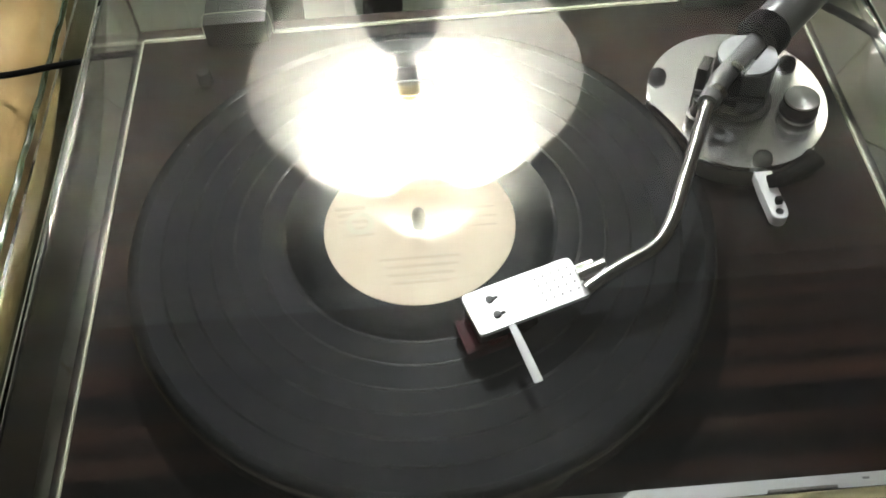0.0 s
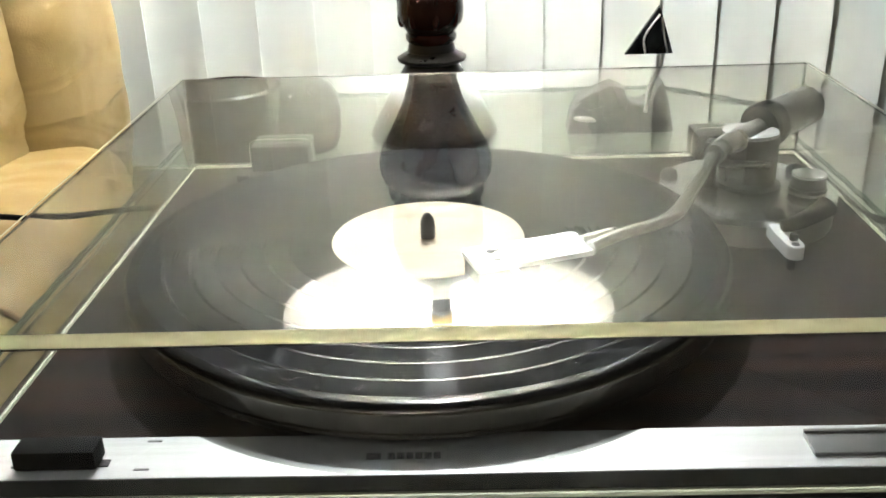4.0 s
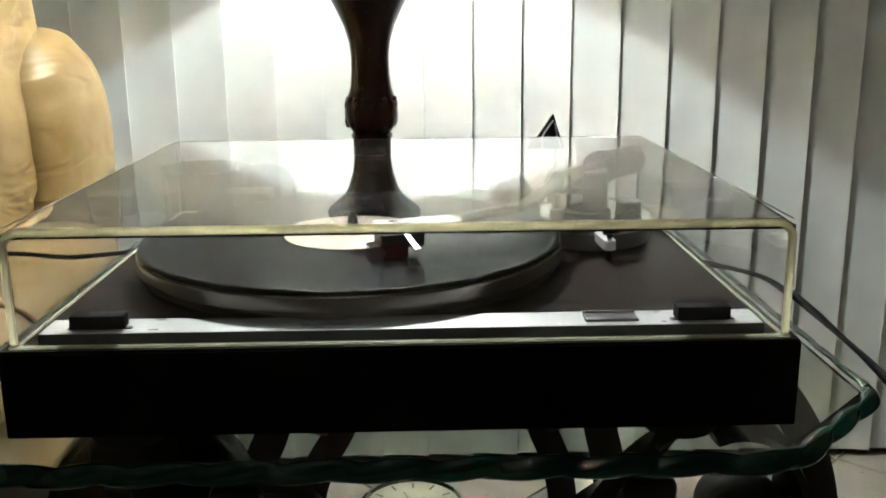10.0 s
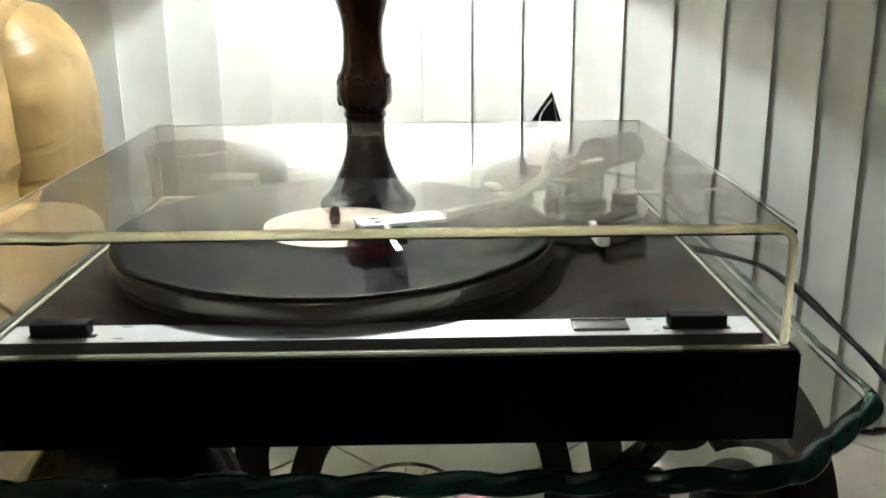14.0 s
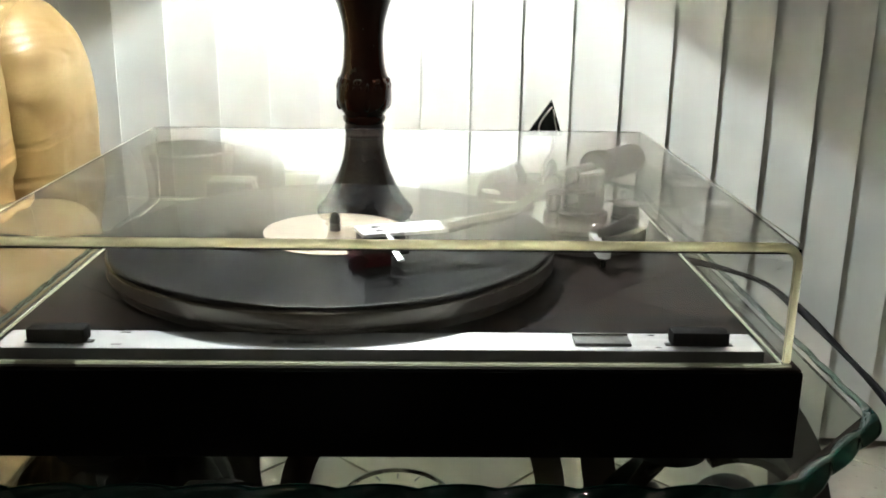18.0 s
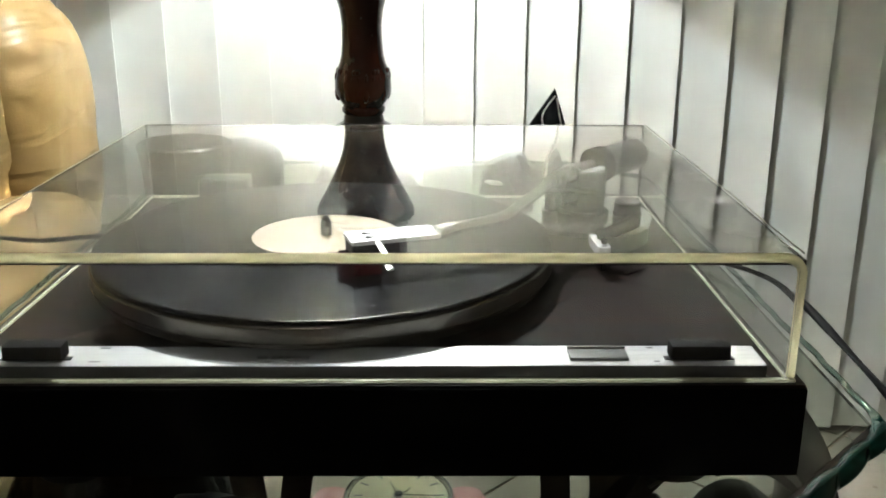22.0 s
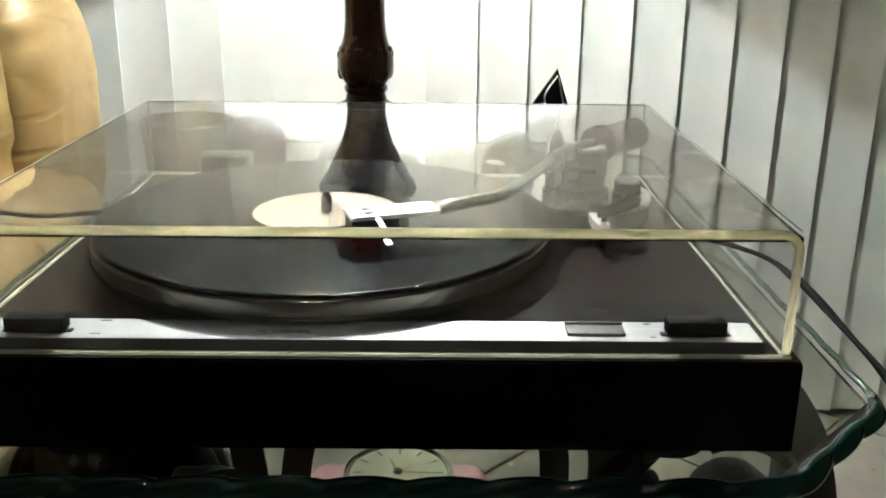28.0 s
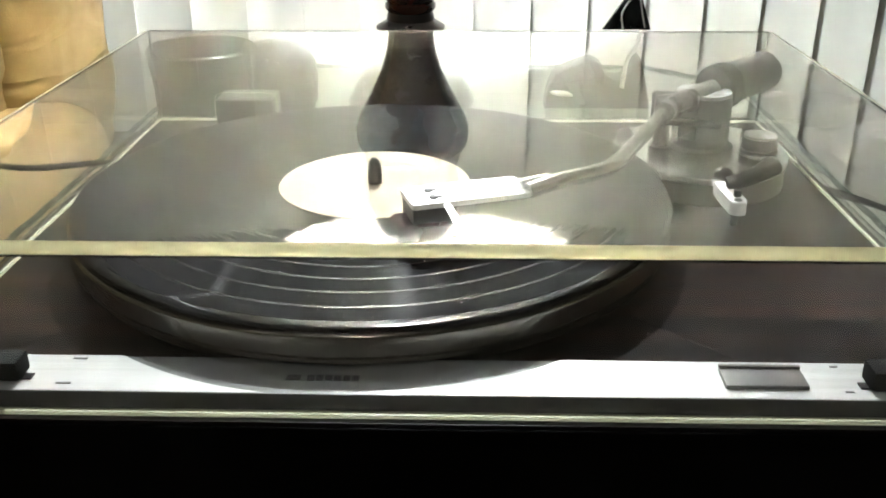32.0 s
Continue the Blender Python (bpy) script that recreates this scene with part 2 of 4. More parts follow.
groove = vinyl("vinyl_groove", 0.13, 0.93, 0.015, 0.04, 0.005)
gap_vinyl = vinyl("vinyl_gap", 0.1, 0.6, 0.011, 0.5, 0.036)
smooth_vinyl = vinyl("vinyl_smooth", 0.12, 0.3, 0.002, 0.2)
label_paper = surface("label_paper", (0.52, 0.445, 0.335), (0.59, 0.51, 0.39), 0.85, scale=(40, 40, 40))
label_paper.node_tree.nodes["Principled BSDF"].inputs["Specular IOR Level"].default_value = 0.1
label_ink = surface("label_ink", (0.44, 0.365, 0.265), (0.5, 0.42, 0.31), 0.6, scale=(60, 60, 60))
panel_ink = surface("panel_ink", (0.12, 0.12, 0.12), (0.2, 0.2, 0.2), 0.6, scale=(60, 60, 60))
iron = surface("iron", (0.014, 0.0095, 0.0065), (0.036, 0.024, 0.017), 0.42, 0.3, scale=(14, 14, 14), bump=0.3, bump_scale=90)
table_glass = glass("table_glass", (0.71, 0.75, 0.68), 1.5)
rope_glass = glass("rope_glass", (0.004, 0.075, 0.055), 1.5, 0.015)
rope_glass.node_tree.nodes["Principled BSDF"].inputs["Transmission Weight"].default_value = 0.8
# same rim glass, tinted paler to imitate light showing through the sides
rope_lit_side = glass("rope_glass_lit", (0.2, 0.33, 0.29), 1.5, 0.02)
for m in (rope_lit_side,):           # hard polished skin of the moulded rim
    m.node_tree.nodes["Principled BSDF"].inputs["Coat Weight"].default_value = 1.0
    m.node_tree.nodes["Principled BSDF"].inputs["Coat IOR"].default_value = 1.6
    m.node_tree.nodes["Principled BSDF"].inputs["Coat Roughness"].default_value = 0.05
lamp_wood = surface("lamp_wood", (0.03, 0.009, 0.006), (0.065, 0.02, 0.012), 0.24, scale=(9, 9, 4), bump=0.04, bump_scale=60, coat=0.15)
lamp_dark = surface("lamp_dark", (0.008, 0.006, 0.006), (0.022, 0.013, 0.011), 0.3, scale=(20, 20, 20), bump=0.05)
pewter = surface("pewter", (0.1, 0.1, 0.1), (0.32, 0.32, 0.31), 0.35, 0.8, scale=(80, 80, 80))
bronze = surface("bronze", (0.05, 0.035, 0.02), (0.09, 0.06, 0.03), 0.4, 0.5, scale=(40, 40, 40))
brass = surface("brass", (0.55, 0.4, 0.15), (0.65, 0.48, 0.2), 0.25, 1.0, scale=(20, 20, 20))
shade_fabric = fabric("shade_fabric", (0.62, 0.59, 0.52), (0.7, 0.66, 0.58), (0.78, 0.7, 0.56), 0.28)
blind_vinyl = surface("blind_vinyl", (0.71, 0.74, 0.705), (0.74, 0.765, 0.735), 0.5, scale=(12, 12, 2), bump=0.04, bump_scale=200)
leather = hide("tan_leather", (0.27, 0.178, 0.066), (0.36, 0.252, 0.11))
# dark olive tone puts the shade under the chair arm into the colour
side_shade = surface("side_shade", (0.065, 0.05, 0.016), (0.1, 0.078, 0.027), 0.7, scale=(12, 12, 12), detail=5, bump=0.2, bump_scale=300)
stitch = surface("stitch", (0.3, 0.16, 0.06), (0.4, 0.22, 0.09), 0.7, scale=(90, 90, 90))
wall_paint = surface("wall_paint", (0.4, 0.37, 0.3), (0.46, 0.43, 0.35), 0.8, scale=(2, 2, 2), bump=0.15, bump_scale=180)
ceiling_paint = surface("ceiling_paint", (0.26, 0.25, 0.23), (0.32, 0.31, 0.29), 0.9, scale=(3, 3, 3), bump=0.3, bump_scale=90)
tile = surface("floor_tile", (0.4, 0.365, 0.31), (0.52, 0.485, 0.42), 0.3, scale=(7, 7, 7), detail=7, bump=0.05, bump_scale=60)
grout = surface("grout", (0.3, 0.23, 0.16), (0.38, 0.3, 0.21), 0.9, scale=(60, 60, 60), bump=0.4)
night_glass = surface("night_glass", (0.004, 0.005, 0.006), (0.007, 0.008, 0.01), 0.08, scale=(1, 1, 1), rough_var=0.02)
frame_paint = surface("frame_paint", (0.7, 0.7, 0.68), (0.76, 0.76, 0.74), 0.5, scale=(6, 6, 6))
brown_glaze = surface("brown_glaze", (0.006, 0.0035, 0.002), (0.025, 0.013, 0.006), 0.22, scale=(9, 9, 9))
brown_glaze.node_tree.nodes["Principled BSDF"].inputs["Specular IOR Level"].default_value = 0.3
pink_card = surface("pink_card", (0.62, 0.3, 0.32), (0.74, 0.45, 0.46), 0.6, scale=(45, 45, 45), detail=5)
white_card = surface("white_card", (0.7, 0.7, 0.68), (0.78, 0.78, 0.76), 0.6, scale=(20, 20, 20))
dial_paper = surface("dial_paper", (0.46, 0.43, 0.31), (0.54, 0.51, 0.38), 0.5, scale=(25, 25, 25))
wicker = surface("wicker", (0.3, 0.22, 0.1), (0.5, 0.4, 0.22), 0.7, scale=(70, 70, 70), bump=0.4)
smoked = surface("dark_ceramic", (0.03, 0.024, 0.022), (0.07, 0.055, 0.05), 0.25, scale=(20, 20, 20), coat=0.3)
sail_foil = surface("sail_glass", (0.006, 0.007, 0.008), (0.03, 0.033, 0.035), 0.1, 0.0, scale=(40, 40, 22), detail=2)
knob_stone = surface("knob_stone", (0.1, 0.1, 0.085), (0.2, 0.19, 0.16), 0.4, scale=(30, 30, 30))
cable = surface("cable", (0.005, 0.005, 0.005), (0.01, 0.01, 0.01), 0.55, scale=(60, 60, 60))
cable.node_tree.nodes["Principled BSDF"].inputs["Specular IOR Level"].default_value = 0.05
spun_metal = spun("spun_metal")
matte_black = surface("matte_black", (0.003, 0.003, 0.003), (0.006, 0.006, 0.006), 0.75, scale=(50, 50, 50), bump=0.05)
matte_black.node_tree.nodes["Principled BSDF"].inputs["Specular IOR Level"].default_value = 0.08
black_gloss = surface("black_gloss", (0.003, 0.003, 0.003), (0.006, 0.006, 0.006), 0.12, scale=(60, 60, 60), rough_var=0.04)
strip_grey = metal("strip_grey", (0.05, 0.05, 0.048), 0.4, 0.3)
rocker_grey = metal("rocker_grey", (0.13, 0.13, 0.125), 0.35, 0.3)
weight_grey = metal("weight_grey", (0.16, 0.16, 0.158), 0.3, 0.5)
cap_grey = surface("cap_grey", (0.34, 0.345, 0.345), (0.42, 0.425, 0.425), 0.4, scale=(30, 30, 30))
bulb_neck = emitter("bulb_neck", (1.0, 0.98, 0.93), 1.5)
bulb_glow = emitter("bulb_glow", (0.925, 0.975, 0.99), BULB)
ceiling_glow = emitter("ceiling_glow", (1.0, 0.96, 0.88), CEILING)

# ---- building helpers ----


def thing(name, at, label, category, group="", kind=""):
    ob = new(name)
    ob.location = (at[0], at[1], at[2] - FLOOR)
    ob.empty_display_size = 0.05
    return tagged(ob, label, category, group, kind)


def root(ob):
    p = Vector((0, 0, 0))
    while ob is not None:
        p, ob = p + ob.location, ob.parent
    return p


def finish(bm, mats, name, sharp=35):
    bmesh.ops.recalc_face_normals(bm, faces=bm.faces)
    me = bpy.data.meshes.new(name)
    bm.to_mesh(me)
    bm.free()
    me.polygons.foreach_set("use_smooth", [True] * len(me.polygons))
    me.set_sharp_from_angle(angle=radians(sharp))
    for m in (mats if isinstance(mats, (list, tuple)) else [mats]):
        me.materials.append(m)
    return me


def part(name, bm, mats, parent, label="", sharp=35):
    p = root(parent)
    bmesh.ops.translate(bm, verts=bm.verts, vec=(-p.x, -p.y, -p.z - FLOOR))
    ob = new(name, finish(bm, mats, name, sharp))
    ob.parent = parent
    return tagged(ob, label)


def single(name, bm, mats, label, category, group="", kind="", sharp=35):
    bmesh.ops.translate(bm, verts=bm.verts, vec=(0, 0, -FLOOR))
    return tagged(new(name, finish(bm, mats, name, sharp)), label, category, group, kind)


def box(bm, x0, x1, y0, y1, z0, z1, bevel=0.0, seg=2, turn=0.0, about=None):
    made = bmesh.ops.create_cube(bm, size=1.0)["verts"]
    c = Vector(((x0 + x1) / 2, (y0 + y1) / 2, (z0 + z1) / 2))
    for v in made:
        v.co = Vector((v.co.x * (x1 - x0), v.co.y * (y1 - y0), v.co.z * (z1 - z0))) + c
    if bevel:
        edges = list({e for v in made for e in v.link_edges})
        made = bmesh.ops.bevel(bm, geom=edges, offset=bevel, segments=seg, affect="EDGES", profile=0.6)["verts"]
    if turn:
        made = list(set(made))
        bmesh.ops.rotate(bm, verts=made, cent=about or c, matrix=Matrix.Rotation(radians(turn), 3, "Z"))
    return bm


def lathe(bm, cx, cy, profile, n=48, close=True):
    """A turned body: profile of (radius, height) from one end to the other."""
    rings = []
    for r, z in profile:
        if r < 1e-6:
            rings.append([bm.verts.new((cx, cy, z))])
        else:
            rings.append([bm.verts.new((cx + r * math.cos(a), cy + r * math.sin(a), z))
                          for a in (2 * math.pi * k / n for k in range(n))])
    for p, q in zip(rings, rings[1:]):
        for k in range(n):
            a, b = p[k % len(p)], p[(k + 1) % len(p)]
            c, d = q[(k + 1) % len(q)], q[k % len(q)]
            some = [a, b, c, d]
            some = [v for i, v in enumerate(some) if v not in some[:i]]
            if len(some) > 2:
                bm.faces.new(some)
    if close:
        for ring in (rings[0], rings[-1]):
            if len(ring) > 2:
                bm.faces.new(ring)
    return bm


def spline(points, n=10):
    """Catmull-Rom through the points."""
    p = [Vector(q) for q in points]
    p = [2 * p[0] - p[1]] + p + [2 * p[-1] - p[-2]]
    out = []
    for i in range(1, len(p) - 2):
        for k in range(n):
            t = k / n
            a, b, c, d = p[i - 1:i + 3]
            out.append(0.5 * (2 * b + (c - a) * t + (2 * a - 5 * b + 4 * c - d) * t * t + (3 * b - a - 3 * c + d) * t ** 3))
    return out + [p[-2]]


def sweep(bm, path, size, sides=12, twist=0.0, closed=False, square=False, up=(0, 0, 1)):
    """A section of half-sizes (across, upright), or a function of the way done, swept along the path; twist in turns a metre."""
    rings, way, total = [], 0.0, len(path)
    for i, p in enumerate(path):
        a = path[(i - 1) % total] if closed or i else p
        b = path[(i + 1) % total] if closed or i < total - 1 else p
        t = (b - a).normalized()
        side = t.cross(Vector(up))
        side = side.normalized() if side.length > 1e-4 else Vector((1, 0, 0))
        top = side.cross(t)
        if i:
            way += (p - path[i - 1]).length
        sx, sz = size(i / (total - 1)) if callable(size) else size
        turn, ring = 2 * math.pi * twist * way, []
        for k in range(sides):
            an = 2 * math.pi * (k + 0.5) / sides
            u, v = math.cos(an), math.sin(an)
            if square:
                m = max(abs(u), abs(v))
                u, v = u / m, v / m
            u, v = u * sx, v * sz
            u, v = u * math.cos(turn) - v * math.sin(turn), u * math.sin(turn) + v * math.cos(turn)
            ring.append(bm.verts.new(p + side * u + top * v))
        rings.append(ring)
    for i in range(total if closed else total - 1):
        p, q = rings[i], rings[(i + 1) % total]
        for k in range(sides):
            bm.faces.new((p[k], p[(k + 1) % sides], q[(k + 1) % sides], q[k]))
    if not closed:
        bm.faces.new(rings[0])
        bm.faces.new(rings[-1])
    return bm


def prism(bm, outline, z0, z1, bevel=0.0):
    low = [bm.verts.new((x, y, z0)) for x, y in outline]
    top = [bm.verts.new((x, y, z1)) for x, y in outline]
    n = len(outline)
    bm.faces.new(low)
    face = bm.faces.new(top)
    for k in range(n):
        bm.faces.new((low[k], low[(k + 1) % n], top[(k + 1) % n], top[k]))
    if bevel:
        bmesh.ops.bevel(bm, geom=list(face.edges), offset=bevel, segments=2, affect="EDGES")
    return bm


def cushion(bm, centre, half, power=0.45, seed=0, wrinkle=0.006, nu=56, nv=36, seam=-1, line=None):
    """A stuffed leather form: a rounded block with soft folds. Points up the column numbered seam go to line."""
    c = Vector(centre)

    def pw(v):
        return math.copysign(abs(v) ** power, v)
    rows = []
    for j in range(nv + 1):
        b = -math.pi / 2 + math.pi * j / nv
        row = []
        for i in range(nu):
            a = 2 * math.pi * i / nu
            d = Vector((pw(math.cos(b)) * pw(math.cos(a)), pw(math.cos(b)) * pw(math.sin(a)), pw(math.sin(b))))
            p = Vector((d.x * half[0], d.y * half[1], d.z * half[2]))
            q = (p + c + Vector((seed, seed * 2.3, 0)))
            warp = 0.5 * noise.noise(q * 6)
            crease = abs(noise.noise(Vector((q.x * 5 + warp, q.y * 5, q.z * 17 + 3 * warp))))
            fold = noise.noise(q * 5) * 0.9 - 0.8 * max(0.0, 1 - crease * 7) + 0.15 * noise.noise(q * 28)
            row.append(bm.verts.new(c + p + d.normalized() * wrinkle * fold))
        rows.append(row)
    if line is not None:
        line += [row[seam].co.copy() for row in rows[nv // 6:-nv // 6]]
    for j in range(nv):
        for i in range(nu):
            k = (i + 1) % nu
            bm.faces.new((rows[j][i], rows[j][k], rows[j + 1][k], rows[j + 1][i]))
    bmesh.ops.remove_doubles(bm, verts=bm.verts, dist=1e-5)
    return bm


B = bmesh.new

# ---- room ----
X0, X1, Y0, Y1, CEIL = -2.3, 2.6, -3.2, 1.34, 2.3
single("floor", box(B(), X0, X1, Y0, Y1 + 0.1, FLOOR - 0.1, FLOOR - 0.004), grout, "brown grouted floor under diagonal tiles", "floor", kind="structure")
floor = bpy.data.objects["floor"]
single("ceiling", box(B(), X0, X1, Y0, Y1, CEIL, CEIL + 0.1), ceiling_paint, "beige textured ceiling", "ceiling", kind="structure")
single("wall_west", box(B(), X0 - 0.12, X0, Y0, Y1, FLOOR, CEIL), wall_paint, "cream painted wall", "wall", kind="structure")
single("wall_east", box(B(), X1, X1 + 0.12, Y0, Y1, FLOOR, CEIL), wall_paint, "cream painted wall", "wall", kind="structure")
single("wall_south", box(B(), X0, X1, Y0 - 0.12, Y0, FLOOR, CEIL), wall_paint, "cream painted wall", "wall", kind="structure")
bm = B()
box(bm, X0, -1.5, Y1, Y1 + 0.12, FLOOR, CEIL)
box(bm, 1.9, X1, Y1, Y1 + 0.12, FLOOR, CEIL)
box(bm, -1.5, 1.9, Y1, Y1 + 0.12, 1.5, CEIL)
single("wall_north", bm, wall_paint, "cream painted wall round a wide glass door", "wall", kind="structure")
win = thing("window_1", (0.2, Y1 + 0.06, FLOOR), "wide sliding glass door, dark with night outside", "window", kind="structure")
bm = B()
for a, b in ((-1.5, -1.44), (0.17, 0.23), (1.84, 1.9)):
    box(bm, a, b, Y1 + 0.03, Y1 + 0.09, FLOOR, 1.5)
box(bm, -1.44, 0.17, Y1 + 0.03, Y1 + 0.09, FLOOR, FLOOR + 0.06)
box(bm, 0.23, 1.84, Y1 + 0.03, Y1 + 0.09, FLOOR, FLOOR + 0.06)
part("window_frame", bm, frame_paint, win)
part("pane", box(B(), -1.44, 0.17, Y1 + 0.055, Y1 + 0.065, FLOOR + 0.06, 1.5), night_glass, win)
part("pane", box(B(), 0.23, 1.84, Y1 + 0.055, Y1 + 0.065, FLOOR + 0.06, 1.5), night_glass, win)

# ---- vertical blinds ----
BLIND_Y, PITCH, SLAT = 1.085, 0.0815, 0.0955
blinds = thing("vertical_blinds", (0.18, BLIND_Y, FLOOR + 0.016), "closed off-white vertical vinyl blinds before a glass door", "blinds")
bm = B()
box(bm, -1.6, 2.0, BLIND_Y - 0.03, BLIND_Y + 0.03, 1.47, 1.51, 0.004)
part("headrail", bm, frame_paint, blinds)
slat_bm = B()
section = []
for k in range(9):
    u = (k / 8 - 0.5) * SLAT
    section.append((u, 0.0045 * (1 - (2 * u / SLAT) ** 2)))
for sgn in (0.0006, -0.0006):
    for u, v in section:
        for z in (0.0, 2.07):
            slat_bm.verts.new((u, v + sgn, z))
slat_bm.verts.ensure_lookup_table()
vs = slat_bm.verts
for k in range(8):
    a = 2 * k
    slat_bm.faces.new((vs[a], vs[a + 2], vs[a + 3], vs[a + 1]))
    slat_bm.faces.new((vs[a + 18], vs[a + 19], vs[a + 21], vs[a + 20]))
    slat_bm.faces.new((vs[a], vs[a + 18], vs[a + 20], vs[a + 2]))
    slat_bm.faces.new((vs[a + 1], vs[a + 3], vs[a + 21], vs[a + 19]))
for a in (0, 16):
    slat_bm.faces.new((vs[a], vs[a + 1], vs[a + 19], vs[a + 18]))
slat_me = finish(slat_bm, blind_vinyl, "slat", 60)
rnd = random.Random(4)
for k in range(-20, 22):
    ob = new("slat", slat_me)
    ob.parent = blinds
    x = 0.1305 + PITCH * k
    ob.location = (x - 0.18, 0, 0.0)
    ob.rotation_euler = (0, 0, radians(-4.2 + rnd.uniform(-1.3, 1.3)))

# ---- glass table ----
TX, TF, TB, CUT = 0.32, -0.004, 0.86, 0.088
GLASS = -0.0725
TR, CR = 0.3155, 0.0935
outline = [(-TX + CUT, TF), (TR - CR, TF), (TR, TF + CR), (TR, TB - CR), (TR - CR, TB), (-TX + CUT, TB), (-TX, TB - CUT), (-TX, TF + CUT)]
table = thing("glass_table", (0, 0.43, FLOOR), "glass side table with twisted green glass rim on dark iron legs", "table")
inner = [(x * 0.975, 0.428 + (y - 0.428) * 0.982) for x, y in outline]
part("glass_top", prism(B(), inner, GLASS - 0.0075, GLASS), table_glass, table, "clear glass top").visible_shadow = False
ring = []
for (ax, ay), (bx, by) in zip(outline, outline[1:] + outline[:1]):
    steps = max(4, int(math.hypot(bx - ax, by - ay) / 0.003))
    for k in range(steps):
        f = k / steps
        ring.append(Vector((ax + (bx - ax) * f, ay + (by - ay) * f, GLASS - 0.0008)))
soft_ring = [sum((ring[(i + d) % len(ring)] for d in range(-6, 7)), Vector()) / 13 for i in range(len(ring))]
bm = B()
SIDES, LOBE, way, loops = 24, 0.0433, 0.0, []
for i, p in enumerate(soft_ring):
    t = (soft_ring[(i + 1) % len(soft_ring)] - soft_ring[i - 1]).normalized()
    side = Vector((t.y, -t.x, 0))
    way += (p - soft_ring[i - 1]).length if i else 0.0
    loop = []
    for k in range(SIDES):
        an = 2 * math.pi * k / SIDES
        slim = 1.0 - 0.2 * min(1.0, max(0.0, (p.y - 0.005) / 0.03)) - 0.46 * min(1.0, max(0.0, (p.y - 0.085) / 0.03))
        f = slim * (0.7 + 0.4 * abs(math.cos(0.5 * an - math.pi * way / LOBE)) ** 0.85)
        cu, cv = math.cos(an - 0.6), math.sin(an - 0.6)
        cu, cv = math.copysign(abs(cu) ** 0.5, cu), math.copysign(abs(cv) ** 0.5, cv)
        u, v = 0.007 * f * (cu * math.cos(0.6) - cv * math.sin(0.6)), 0.0068 * f * (cu * math.sin(0.6) + cv * math.cos(0.6))
        loop.append(bm.verts.new(p + side * u + Vector((0, 0, max(v, -0.0058)))))
    loops.append(loop)
for i in range(len(loops)):
    p, q = loops[i], loops[(i + 1) % len(loops)]
    for k in range(SIDES):
        f = bm.faces.new((p[k], p[(k + 1) % SIDES], q[(k + 1) % SIDES], q[k]))
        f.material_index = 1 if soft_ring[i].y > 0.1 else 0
rim = part("rim", bm, [rope_glass, rope_lit_side], table, "twisted dark green glass rim")


def leg(points, w=(0.016, 0.006), twist=0.0, square=True, up=(0, 1, 0), name="leg"):
    part(name, sweep(B(), spline(points, 12), w, 8, twist=twist, square=square, up=up), iron, table)


leg([(-0.1115, 0.075, -0.1285), (-0.112, 0.075, -0.15), (-0.114, 0.075, -0.25), (-0.15, 0.06, -0.42), (-0.21, 0.04, FLOOR)], (0.0145, 0.006))
leg([(0.158, 0.075, -0.1285), (0.159, 0.075, -0.15), (0.169, 0.075, -0.25), (0.18, 0.06, -0.42), (0.22, 0.04, FLOOR)], (0.0115, 0.006))
leg([(-0.15, 0.55, -0.088), (-0.157, 0.55, -0.2), (-0.17, 0.55, -0.3), (-0.19, 0.55, -0.36), (-0.185, 0.55, -0.45), (-0.2, 0.56, FLOOR)], (0.02, 0.006))
leg([(-0.06, 0.55, -0.1), (-0.072, 0.55, -0.22), (-0.088, 0.55, -0.3), (-0.12, 0.55, -0.36), (-0.134, 0.55, -0.43), (-0.15, 0.56, FLOOR)], (0.0175, 0.006))
leg([(0.115, 0.55, -0.1), (0.13, 0.55, -0.22), (0.148, 0.55, -0.3), (0.171, 0.55, -0.36), (0.178, 0.55, -0.43), (0.17, 0.56, FLOOR)], (0.0175, 0.006))
leg([(0.2, 0.55, -0.088), (0.209, 0.55, -0.22), (0.22, 0.55, -0.3), (0.233, 0.55, -0.36), (0.238, 0.55, -0.43), (0.22, 0.56, FLOOR)], (0.02, 0.006))
bar = [(-0.108, 0.075, -0.121), (-0.085, 0.075, -0.123), (-0.06, 0.075, -0.142), (-0.043, 0.075, -0.155), (-0.03, 0.075, -0.157), (0.03, 0.075, -0.157), (0.09, 0.075, -0.156), (0.104, 0.075, -0.152), (0.125, 0.075, -0.136), (0.155, 0.075, -0.11), (0.185, 0.075, -0.083)]
part("stretcher", sweep(B(), spline(bar, 14), (0.0064, 0.0064), 12, twist=5.0, square=True), iron, table, "twisted dark iron bar")
for x0, x1 in ((-0.13, -0.097), (0.142, 0.177)):
    part("pad", box(B(), x0, x1, 0.062, 0.09, -0.1345, -0.1195, 0.006, 4), iron, table, "rounded iron block")
turnpath = []
for k in range(72):
    a = 115 - 7 * k
    r = 0.027 + 0.05 * math.exp(-((115 - a) / 75) ** 2)
    turnpath.append(Vector((0.2535 + r * math.cos(radians(a)), 0.15, -0.196 + r * math.sin(radians(a)))))
part("scroll", sweep(B(), turnpath, (0.0065, 0.03), 8, square=True, up=(0, 1, 0)), iron, table, "broad iron strap rolled into a scroll")
